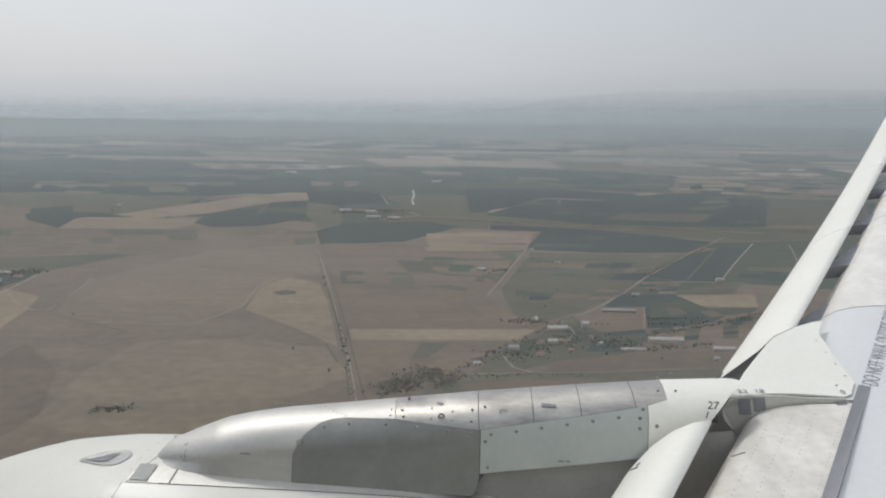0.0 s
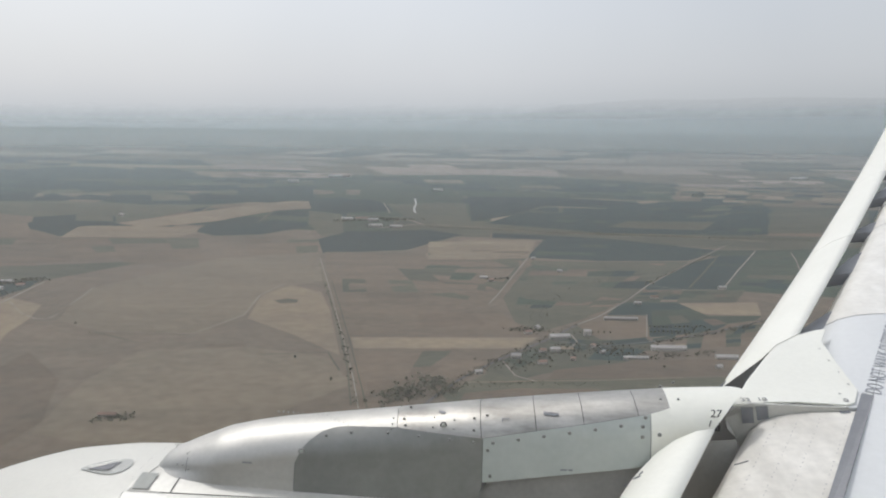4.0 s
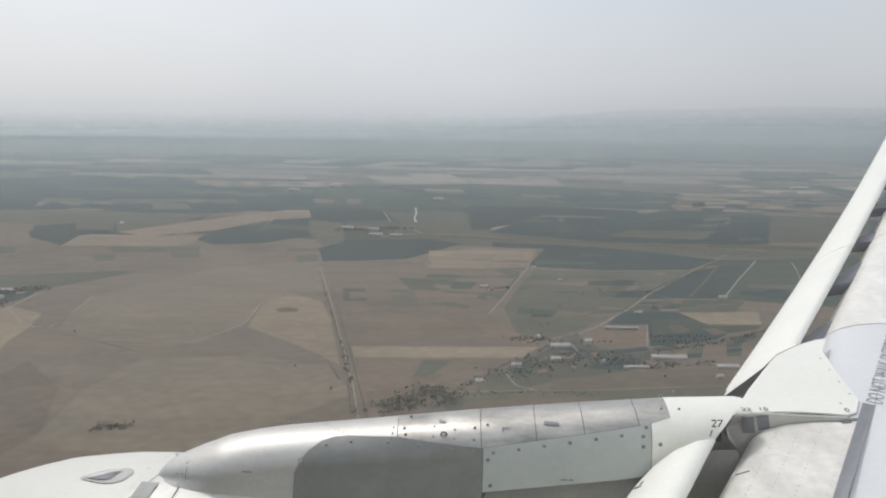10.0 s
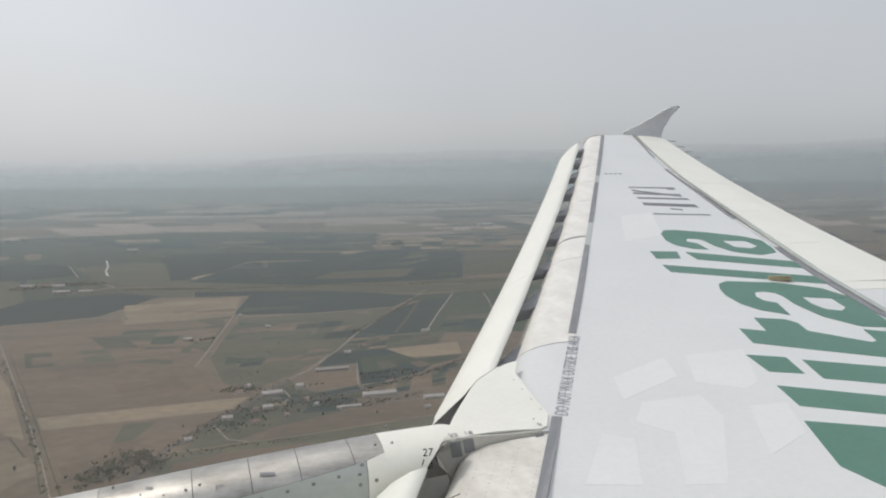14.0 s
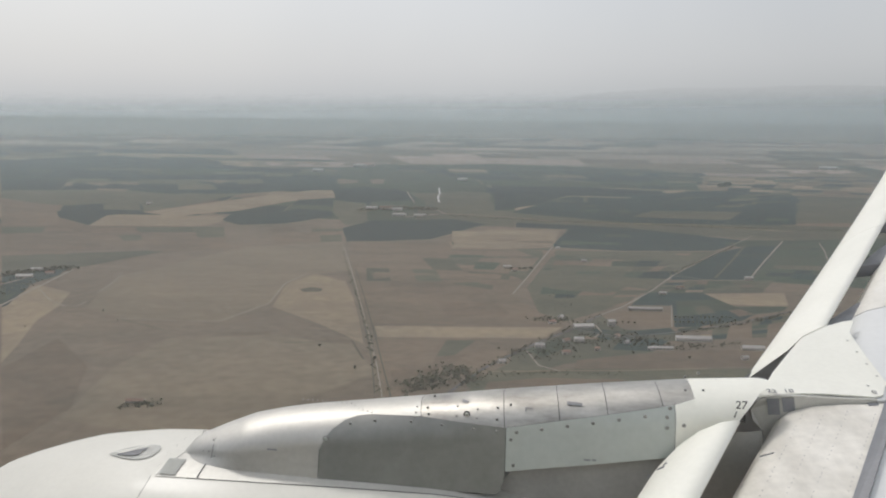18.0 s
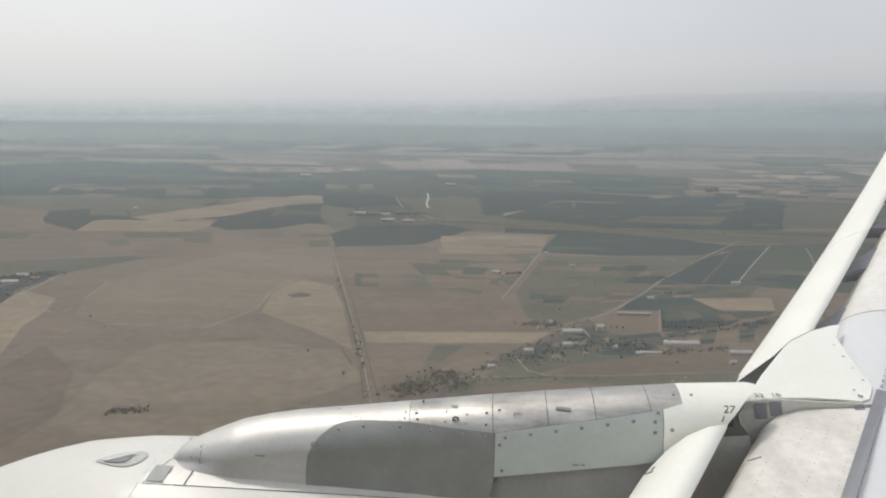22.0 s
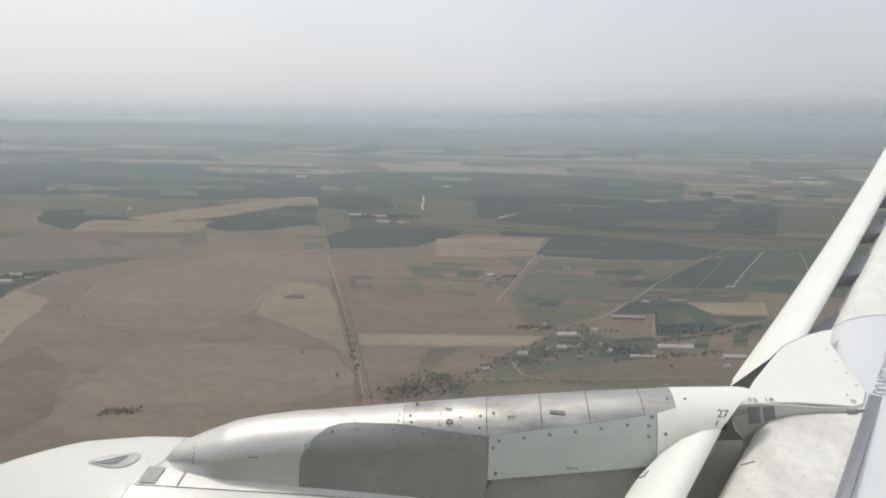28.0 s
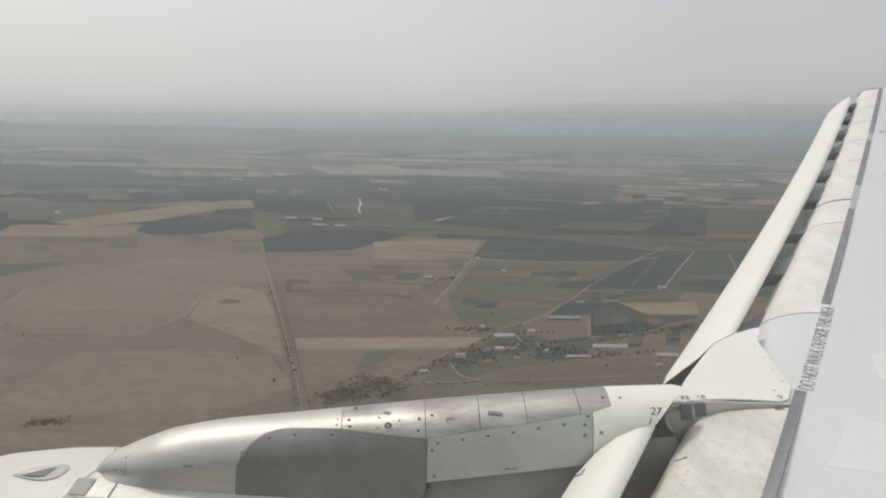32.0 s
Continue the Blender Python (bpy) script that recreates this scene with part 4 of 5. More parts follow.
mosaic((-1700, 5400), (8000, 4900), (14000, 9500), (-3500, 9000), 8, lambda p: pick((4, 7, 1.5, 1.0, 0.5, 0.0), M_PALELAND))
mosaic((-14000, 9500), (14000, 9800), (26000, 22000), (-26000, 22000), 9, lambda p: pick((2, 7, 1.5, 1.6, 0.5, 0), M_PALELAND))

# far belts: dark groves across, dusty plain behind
plot([(-10887, 19790), (-12671, 23774), (-11683, 23199), (-9445, 17962)], M_SHED, "pale lake shore far out on the plain", name="lake_shore")
plot([(-10489, 15433), (-11473, 18099), (-9638, 15381), (-9010, 13403)], M_SHED, "pale lake shore far out on the plain", name="lake_shore")
plot([(-4109, 6023), (-3901, 7146), (-2812, 6450), (-2161, 5821), (-1395, 3749), (-2052, 3848), (-2674, 3906)], M_DARK, "broad dark grove belt in the haze")
plot([(-3105, 5681), (-2090, 5627), (-1456, 5960), (-972, 3975), (-1165, 4064), (-1395, 3749), (-1799, 3624), (-2336, 4266)], M_DARK, "broad dark grove belt in the haze")
plot([(-2717, 3970), (-2015, 3726), (-1381, 3783), (-1417, 3128), (-1488, 2948), (-1706, 2982), (-2276, 3319)], M_OLIVE)
plot([(-2230, 3252), (-1876, 3116), (-1546, 2528), (-1699, 2469)], M_BROWN)
plot([(-1873, 3073), (-1700, 3372), (-1504, 3025), (-1534, 2790), (-1459, 2546), (-1675, 2743)], M_DARK)
plot([(-1104, 6299), (-365, 6784), (691, 6308), (1018, 5874), (801, 4434), (468, 4497), (129, 4994), (-360, 5375), (-287, 4139), (-385, 4116), (-768, 4382)], M_CROP, "wide green belt of groves along the river")
plot([(-1495, 5949), (-1146, 6537), (-391, 4182), (-407, 3802), (-599, 3875), (-924, 4267), (-1047, 4163)], M_CROP)
plot([(-346, 5269), (130, 5041), (119, 4563), (460, 4423), (607, 4253), (104, 3949), (-22, 3524), (-190, 3265)], M_DARK)
plot([(1014, 5639), (2243, 5595), (1653, 4102), (1179, 4197), (780, 4394)], M_BROWN)
plot([(1344, 5618), (1893, 5712), (1655, 5028), (1194, 4913)], M_DARK)
plot([(568, 4378), (701, 4517), (728, 4417), (574, 4212)], M_TAN)
plot([(-22, 3524), (104, 3920), (362, 3950), (684, 4406), (1276, 4548), (1163, 4047), (856, 3009), (544, 2978), (277, 2990), (2, 3091), (-127, 3217)], M_DARK, "large dark olive grove block")
plot([(20, 3631), (130, 3955), (354, 3920), (235, 3556)], M_OLIVE, "dry clearing inside a dark grove")
plot([(1170, 4165), (1677, 4164), (1266, 3123), (865, 3043)], M_OLIVE)
plot([(1126, 3461), (1202, 3562), (1166, 3389), (1073, 3294)], M_TAN)
plot([(-1480, 2931), (-1279, 3574), (-1147, 4000), (-1046, 4024), (-934, 3653), (-1058, 3517), (-1142, 3062), (-1307, 2837)], M_TAN, "long pale tan field beyond the brown plain")
plot([(-1561, 2839), (-1141, 2890), (-1081, 2763), (-1086, 2605), (-1452, 2532)], M_TAN)
plot([(-1094, 2761), (-1141, 3002), (-1008, 2992), (-953, 3164), (-810, 3112), (-768, 2967), (-856, 2712), (-991, 2654)], M_DARK, "dark oval grove on the brown plain")
plot([(-944, 3679), (-980, 4006), (-743, 4238), (-621, 3931), (-534, 3583), (-755, 3483), (-902, 3605)], M_DARK)
plot([(-918, 3549), (-745, 3436), (-587, 2751), (-652, 2707), (-801, 3094)], M_OLIVE)
plot([(-626, 3961), (-385, 4116), (-271, 4077), (-194, 3264), (-336, 3153), (-459, 3428)], M_OLIVE)
plot([(-378, 3144), (-126, 3197), (276, 2973), (843, 2975), (1199, 2954), (1095, 2692), (609, 2599), (263, 2829), (78, 2853), (-213, 2924)], M_OLIVE, "dry flood plain beside the river")
plot([(-645, 2634), (-601, 2861), (-466, 2889), (-315, 2954), (-196, 2829), (-275, 2582), (-325, 2434), (-555, 2332)], M_DARK)
# middle ground: the brown plain, a straight farm track, strip fields and groves
plot([(-562, 2377), (-267, 2364), (53, 2275), (-32, 1836), (-57, 1674), (6, 1513), (45, 1425), (-300, 1378), (-441, 1908)], M_BROWN, "broad bare brown field beside the farm track")
plot([(-261, 2376), (-174, 2699), (54, 2715), (26, 2342), (-244, 2241)], M_TAN, "pale strip field beside a dark grove")
plot([(-256, 2344), (-84, 2376), (-81, 2312), (-247, 2271)], M_OLIVE)
plot([(23, 2342), (88, 2794), (263, 2829), (593, 2584), (469, 2362), (218, 2316)], M_DARK, "dark olive grove between two lanes")
plot([(185, 2755), (572, 2580), (1090, 2678), (1035, 2541), (544, 2449)], M_CROP)
plot([(-243, 2231), (23, 2321), (-12, 2038), (-69, 2004), (-228, 2025)], M_OLIVE)
plot([(-262, 1887), (-75, 1987), (-15, 1998), (-37, 1849), (-251, 1792)], M_OLIVE)
plot([(-379, 1745), (-67, 1779), (-63, 1684), (-329, 1617)], M_DUN)
plot([(38, 2283), (231, 2298), (468, 2341), (292, 1961), (158, 1629), (46, 1466), (-4, 1530), (-30, 1760)], M_OLIVE, "small strip fields between a lane and the road")
plot([(41, 2234), (240, 2232), (220, 2173), (33, 2176)], M_DARK)
plot([(59, 1800), (232, 1804), (156, 1614), (48, 1566)], M_BROWN)
plot([(177, 2032), (233, 2058), (196, 1896), (152, 1875)], M_TAN)
plot([(5, 2002), (138, 2009), (120, 1917), (-14, 1894)], M_CROP)
plot([(293, 1955), (459, 2310), (601, 2493), (703, 2558), (465, 1928), (284, 1904)], M_DARK, "dark grove in long rows beside the road")
plot([(703, 2558), (1111, 2732), (760, 1845), (463, 1921)], M_CROP, "green grove with a winding track")
plot([(217, 1879), (513, 1930), (453, 1782), (330, 1761), (202, 1740)], M_OLIVE)
plot([(215, 1753), (332, 1761), (319, 1630), (390, 1575), (329, 1479), (228, 1454), (249, 1629), (170, 1621)], M_DARK)
plot([(334, 1756), (499, 1789), (471, 1655), (324, 1657)], M_TAN)
plot([(319, 1630), (471, 1655), (445, 1603), (385, 1565)], M_CROP)
plot([(388, 1575), (521, 1654), (451, 1420), (342, 1460)], M_BROWN)
plot([(150, 1569), (243, 1584), (222, 1449), (102, 1434), (75, 1467)], M_BROWN, "brown farm plot with a pale rim")
plot([(-281, 1381), (37, 1420), (8, 1343), (-260, 1308)], M_TAN, "narrow pale stubble strip beside the village")
plot([(-261, 1304), (8, 1343), (-74, 1171), (-120, 1150), (-169, 1053), (-190, 987)], M_BROWN, "reddish bare field beside the farm track")
plot([(-40, 1235), (54, 1403), (108, 1520), (140, 1424), (222, 1410), (374, 1494), (323, 1393), (205, 1356), (169, 1280), (39, 1202), (7, 1169), (-45, 1175)], M_OLIVE, "garden land of a small village")
plot([(68, 1429), (138, 1408), (220, 1449), (224, 1410), (99, 1343)], M_DARK)
plot([(135, 1370), (206, 1360), (170, 1290), (111, 1290)], M_DARK)
plot([(-19, 1270), (34, 1354), (51, 1315), (7, 1230)], M_CROP)
plot([(56, 1223), (179, 1288), (339, 1329), (320, 1231), (47, 1170)], M_BROWN, "reddish brown field behind the village")
plot([(-98, 1088), (-36, 1205), (23, 1171), (313, 1221), (274, 1056), (35, 1021), (-69, 1005)], M_OLIVE)
plot([(-69, 1097), (-1, 1128), (114, 1137), (109, 1076), (-72, 1038)], M_BROWN)
plot([(-929, 1736), (-803, 2189), (-573, 2352), (-443, 1892), (-511, 1829), (-540, 1711), (-513, 1519), (-545, 1367), (-725, 1368), (-835, 1441), (-878, 1564)], M_DUN, "dun pasture ringed by a dirt track")
plot([(-851, 1964), (-817, 1996), (-766, 1962), (-818, 1928)], M_TAN)
plot([(-499, 1496), (-538, 1711), (-510, 1837), (-425, 1769), (-368, 1600), (-274, 1264), (-380, 1382)], M_TAN, "ochre stubble field beside the farm track")
plot([(-498, 1663), (-478, 1690), (-452, 1677), (-447, 1648), (-479, 1637)], M_OLIVE, "low scrub patch in a stubble field", name="scrub_patch")
plot([(-592, 1249), (-432, 1296), (-290, 1251), (-226, 1120), (-280, 1013), (-318, 928), (-399, 844), (-554, 884), (-595, 1083)], M_DUN, "pale worn pasture")
plot([(-1004, 1443), (-1048, 1624), (-933, 1555), (-885, 1433), (-860, 1325), (-799, 1182), (-762, 1085)], M_TAN)
plot([(-1178, 1700), (-1156, 1790), (-1090, 1824), (-1059, 1720), (-1060, 1622), (-981, 1442), (-983, 1412)], M_DARK)
plot([(-1350, 1953), (-1127, 2040), (-978, 2116), (-1072, 1812), (-1151, 1783), (-1199, 1731)], M_OLIVE)
plot([(-745, 1060), (-759, 1223), (-632, 1086), (-563, 924), (-560, 789)], M_BROWN)
# strips, gardens and worn patches inside the larger fields
mosaic((42, 2254), (450, 2318), (166, 1662), (-10, 1607), 6, lambda p: pick((3, 0.15, 5, 0.5, 1.2, 1)), 0.4)
mosaic((-234, 2203), (12, 2288), (-64, 1707), (-240, 1801), 5, lambda p: pick((4, 0.1, 3.5, 0.2, 0.4, 2)), 0.4)
mosaic((-281, 2635), (48, 2686), (23, 2353), (-244, 2271), 4, lambda p: pick((2, 5, 1.5, 0, 0, 0)), 0.4)
mosaic((-19, 1232), (73, 1422), (211, 1397), (161, 1285), 6, lambda p: pick((1, 0.15, 4, 2.5, 2, 1)), 0.4)
mosaic((273, 1763), (330, 1761), (388, 1575), (234, 1463), 4, lambda p: pick((0.3, 0, 1, 4, 2, 2)), 0.4)
mosaic((231, 1443), (461, 1586), (404, 1413), (215, 1361), 5, lambda p: pick((2, 0.2, 4, 1, 1, 1)), 0.4)
mosaic((279, 1890), (492, 1919), (456, 1794), (226, 1755), 5, lambda p: pick((1, 0.2, 4, 1.5, 2, 1)), 0.4)
mosaic((313, 1951), (593, 2459), (666, 2472), (470, 1957), 4, lambda p: pick((0, 0, 0.5, 5, 1.5, 1)), 0.4)
mosaic((491, 1940), (707, 2480), (936, 2522), (637, 1886), 5, lambda p: pick((0, 0, 1, 2, 4, 1)), 0.4)
mosaic((2, 3224), (354, 3864), (1221, 4398), (851, 3072), 6, lambda p: pick((0, 0, 0.5, 6, 2.5, 3)), 0.4)
mosaic((43, 2378), (95, 2766), (260, 2799), (531, 2537), 4, lambda p: pick((0, 0, 0.6, 5, 2, 3)), 0.4)
mosaic((-490, 2257), (-268, 2236), (-55, 1503), (-297, 1412), 4, lambda p: pick((4, 0, 0.6, 0, 0, 4)), 0.4)
mosaic((-244, 1293), (-12, 1326), (-114, 1170), (-192, 1054), 3, lambda p: pick((4, 0, 0.3, 0, 0, 3)), 0.4)
mosaic((-824, 1219), (-448, 1316), (-258, 1044), (-547, 895), 4, lambda p: pick((2, 0, 0, 0, 0, 5)), 0.4)
mosaic((-874, 1692), (-667, 2014), (-534, 1572), (-576, 1419), 4, lambda p: pick((2, 0, 0.3, 0, 0, 5)), 0.4)
mosaic((-1691, 2456), (-652, 2662), (-576, 2351), (-1272, 1839), 5, lambda p: pick((4, 0.15, 1, 0.1, 0, 2)), 0.4)
mosaic((-3585, 5249), (-1429, 5686), (-1030, 4096), (-2514, 3670), 6, lambda p: pick((0.3, 0.3, 2, 5, 2, 2)), 0.4)
mosaic((-1053, 6008), (969, 5800), (791, 4539), (-722, 4472), 6, lambda p: pick((0.3, 0.3, 1.5, 5, 4, 2)), 0.4)
mosaic((1030, 5534), (2054, 5447), (1616, 4268), (808, 4471), 6, lambda p: pick((4, 2, 2, 1.5, 0.3, 1)), 0.4)
# roads, lanes and tracks
road([(-541, 2248), (-460, 1967), (-397, 1748), (-281, 1334), (-231, 1152), (-194, 1004)], 1.9, M_ROAD, "straight pale farm track with scrub beside it", "track")
road([(-449, 1906), (-346, 1551), (-282, 1323), (-244, 1179), (-209, 1028)], 2, M_OLIVE, "dark scrub strip beside the farm track", "scrub_strip")
road([(-432, 1909), (-332, 1554), (-264, 1307), (-223, 1154), (-183, 1006)], 2, M_OLIVE, "dark scrub strip beside the farm track", "scrub_strip")
road([(31, 2376), (-9, 2064), (-37, 1836), (-57, 1691)], 2.9, M_ROAD, "pale dirt lane between fields", "lane")
road([(651, 2708), (477, 2343), (302, 1963), (228, 1767), (153, 1598), (108, 1525)], 3.2, M_ROAD, "pale country road crossing the fields")
road([(108, 1525), (54, 1411), (-20, 1283), (-74, 1171), (-94, 1114), (-116, 1042)], 5, M_ASPHALT, "grey country road past the village")
road([(63, 1404), (135, 1370), (222, 1414), (340, 1493), (469, 1616)], 5, M_ASPHALT, "grey country road past the village")
road([(706, 2582), (560, 2199), (458, 1920)], 4.3, M_ROAD, "pale dirt lane along a dark grove", "lane")
road([(575, 2477), (470, 2166), (388, 1936)], 6, M_OLIVE, "faint dirt lane through a grove", "lane")
road([(803, 2565), (770, 2407), (723, 2228)], 2.9, M_ROAD, "pale winding dirt lane", "lane")
road([(293, 1955), (368, 1912), (458, 1920)], 2.2, M_ROAD, "pale dirt lane between fields", "lane")
road([(148, 1593), (199, 1616), (250, 1634), (224, 1454)], 1.8, M_ROAD, "pale lane round a farm plot", "lane")
road([(94, 1449), (102, 1395), (89, 1363)], 2.9, M_ROAD, "pale farmyard lane", "lane")
road([(-19, 1260), (-1, 1187), (27, 1164)], 2.9, M_ROAD, "pale village lane", "lane")
road([(-95, 1140), (39, 1166), (102, 1175), (240, 1207)], 3, M_TAN, "pale dry ditch bank behind the village", "ditch_bank")
road([(-530, 1840), (-542, 1710), (-513, 1524), (-533, 1444), (-553, 1366), (-634, 1362), (-730, 1363)], 2.2, M_ROAD, "pale dirt track round a pasture", "track")
road([(-930, 1757), (-896, 1638), (-880, 1564)], 1.9, M_ROAD, "pale dirt track between fields", "track")
road([(-880, 1564), (-755, 1574), (-650, 1580)], 2, M_TAN, "faint pale track across a field", "track")
road([(-858, 1482), (-854, 1443), (-878, 1439), (-935, 1485), (-1016, 1581), (-1038, 1584)], 2.2, M_ROAD, "pale dirt track round a field", "track")
road([(-726, 1359), (-669, 1327), (-617, 1296)], 3, M_OLIVE, "dark dry gully", "gully")
road([(-1072, 1812), (-1042, 1938), (-962, 2079)], 5, M_OLIVE, "dark hedge line on the plain", "hedge_strip")
road([(-399, 1251), (-296, 1278), (-256, 1178)], 3, M_OLIVE, "dark dry gully", "gully")
road([(-252, 1812), (-44, 1841)], 3, M_DARK, "dark hedge between strip fields", "hedge_strip")
road([(-243, 2231), (-79, 2271)], 4, M_DARK, "dark hedge between strip fields", "hedge_strip")
road([(-496, 2970), (-438, 3036), (-366, 3127), (-416, 3238), (-462, 3313)], 8.6, M_ROAD, "pale gravel yard beside the river", "gravel_yard")
road([(-437, 3529), (-473, 3758), (-488, 3962), (-535, 4289)], 8, M_SHED, "bright winding gravel track", "track")
road([(-654, 4018), (-546, 3530)], 5.8, M_ROAD, "pale dirt track in the grove", "track")
road([(-363, 3108), (-119, 3047), (80, 2917), (463, 2946), (800, 2819)], 9, M_TAN, "dry pale river bank", "river_bank")
road([(-126, 3197), (277, 2990), (847, 2991)], 7, M_CROP, "green reed line along the river", "reed_line")
road([(-321, 5330), (-72, 5237), (131, 5090)], 10.1, M_ROAD, "pale track on the far grove belt", "track")
road([(-19, 4956), (82, 5126), (258, 4847)], 18, M_TAN, "pale bare strip in the dark belt", "bare_strip")
# land ahead: a green triangle between two roads with an orchard, brown fields round it
field([(-1482, 1412), (-1112, 1611), (-1360, 770), (-1516, 783)], M_TAN, label="broad tan stubble field beside the orchard triangle")
field([(-1450, 1314), (-1354, 1366), (-1338, 1281), (-1428, 1257)], M_OLIVE, "scrub_patch", label="oval scrub patch in a stubble field")
field([(-1084, 1682), (-974, 1362), (-844, 787), (-1324, 742)], M_CROP, label="green garden land between two roads")
field([(-1098, 1069), (-960, 1084), (-954, 956), (-1108, 941)], M_OLIVE, label="orchard floor of dry grass")
field([(-1152, 1140), (-1112, 1264), (-1072, 1269), (-1108, 1145)], M_BROWN)
field([(-1068, 857), (-956, 868), (-956, 762), (-1068, 753)], M_OLIVE)
road([(-1108, 1701), (-1162, 1196), (-1288, 910), (-1362, 750), (-1398, 697)], 5, M_ROAD, "pale country road along the orchard triangle")
road([(-1068, 1797), (-984, 1372), (-900, 1018), (-834, 789)], 5, M_ROAD, "pale country road along the orchard triangle")
road([(-1078, 838), (-1074, 719)], 6, M_ROAD, "pale lane between gardens", "lane")
road([(-926, 1001), (-892, 768)], 5, M_ROAD, "pale lane between houses", "lane")
# land astern: tan and dark fields
field([(1086, 1299), (1330, 1532), (1494, 1084), (1270, 1204)], M_TAN)
field([(1106, 1394), (1080, 1679), (1218, 1515), (1144, 1375)], M_DARK)
field([(1444, 1549), (1558, 1538), (1702, 1343), (1566, 1244)], M_DARK)
field([(1648, 2192), (1876, 2358), (1924, 2092), (1714, 1952)], M_OLIVE)
field([(1794, 1941), (2006, 2060), (1932, 1650), (1700, 1708)], M_DARK)


# ---- buildings ----
def house(x, y, length, width, height, turn, roof, flat=False):
    base = thing("barn" if flat else "house", ("long pale shed with a light sheet roof on the plain" if roof == M_SHED else "small rendered farmhouse with a tiled roof"), "building", "village buildings", at=land(x, y, 0.0))
    base.rotation_euler = (0, 0, radians(turn))
    l, w, h = length / 2, width / 2, height
    e = h + (0.6 if flat else width * 0.28)
    v = [(-l, -w, -1), (l, -w, -1), (l, w, -1), (-l, w, -1), (-l, -w, h), (l, -w, h), (l, w, h), (-l, w, h), (-l, 0, e), (l, 0, e)]
    part("wall", (v, [(0, 1, 5, 4), (2, 3, 7, 6), (1, 2, 6, 9, 5), (3, 0, 4, 8, 7)]), M_WALL, base)
    o, t = 0.5, 0.25
    for s in (-1, 1):
        q = [(-l - o, s * (w + o), h - 0.15), (l + o, s * (w + o), h - 0.15), (l + o, 0, e + 0.1), (-l - o, 0, e + 0.1)]
        q += [(a, b, c + t) for a, b, c in q]
        part("roof", (q, [(0, 1, 2, 3), (4, 5, 6, 7), (0, 1, 5, 4), (1, 2, 6, 5), (2, 3, 7, 6), (3, 0, 4, 7)]), roof, base)
    k = max(2, int(length / 5))
    for i in range(k):
        px = -l + length * (i + 0.5) / k
        part("window" if i else "door", ([(px - 0.6, -w - 0.05, 1.0 if i else 0), (px + 0.6, -w - 0.05, 1.0 if i else 0), (px + 0.6, -w - 0.05, 2.3), (px - 0.6, -w - 0.05, 2.3)], [(0, 1, 2, 3)]), M_GLASS, base)
    return base


house(73, 1421, 34, 12, 5, 12, M_SHED)
house(122, 1449, 12, 10, 8, 10, M_SHED)
house(62, 1333, 15, 9, 5, 8, M_SHED)
house(42, 1327, 10, 8, 4, 30, M_ROOF)
house(0, 1286, 15, 9, 5, 10, M_SHED)
house(-54, 1193, 10, 7, 4, 20, M_SHED)
house(137, 1331, 8, 6, 4, 40, M_SHED)
house(88, 1283, 7, 6, 4, 0, M_ROOF)
house(170, 1299, 8, 6, 4, 0, M_SHED)
house(194, 1580, 62, 8, 4, 3, M_SHED)
house(246, 1366, 56, 11, 5, 2, M_SHED)
house(189, 1305, 32, 7, 3, 2, M_SHED)
house(329, 1324, 34, 10, 4, 4, M_SHED)
house(304, 1266, 9, 7, 4, 20, M_SHED)
house(-82, 1994, 18, 8, 4, 2, M_SHED)
house(-63, 1958, 12, 8, 4, 20, M_ROOF)
house(104, 2117, 12, 8, 4, 4, M_SHED)
house(41, 2324, 10, 8, 4, 0, M_SHED)
house(461, 1934, 18, 9, 5, 10, M_SHED)
house(246, 1735, 14, 7, 4, 3, M_SHED)
house(290, 1802, 16, 7, 4, 0, M_ROOF)
house(20, 1449, 12, 9, 4, 20, M_ROOF)
house(36, 1490, 10, 8, 4, 60, M_SHED)
house(40, 1256, 12, 8, 4, 15, M_ROOF)
house(125, 1368, 10, 8, 4, 70, M_ROOF)
house(-665, 3226, 40, 14, 6, 5, M_SHED)
house(-611, 3237, 44, 14, 6, 5, M_ROOF)
house(-561, 3206, 36, 14, 6, 8, M_SHED)
house(-520, 3018, 46, 14, 6, 3, M_SHED)
house(-445, 3016, 40, 12, 5, 3, M_SHED)
house(-1335, 6071, 60, 18, 7, 3, M_SHED)
house(-1291, 6162, 50, 18, 7, 3, M_ROOF)
house(-1490, 5472, 45, 16, 7, 0, M_SHED)
house(-473, 4883, 40, 14, 6, 0, M_SHED)
house(2132, 6731, 70, 18, 7, 0, M_SHED)
house(-1118, 1689, 34, 12, 5, 15, M_SHED)
house(-1140, 1770, 26, 10, 5, 5, M_SHED)
house(-1088, 1736, 18, 9, 5, 30, M_ROOF)
house(-495, 952, 22, 7, 3, 6, M_ROOF)
house(-1579, 3227, 14, 9, 6, 0, M_SHED)
house(1679, 4439, 40, 14, 6, 5, M_SHED)
house(-934, 1067, 12, 9, 5, 20, M_ROOF)
house(-916, 1002, 12, 9, 5, 10, M_ROOF)
house(-942, 971, 14, 9, 4, 5, M_SHED)
house(-934, 898, 14, 9, 5, 40, M_SHED)
house(-888, 863, 24, 9, 5, 15, M_SHED)
house(-1048, 1229, 12, 8, 4, 30, M_SHED)
house(-1032, 1191, 10, 8, 4, 0, M_SHED)
house(-1128, 852, 10, 8, 4, 60, M_SHED)
house(-1102, 821, 10, 8, 4, 20, M_SHED)
house(-976, 755, 16, 8, 4, 3, M_SHED)
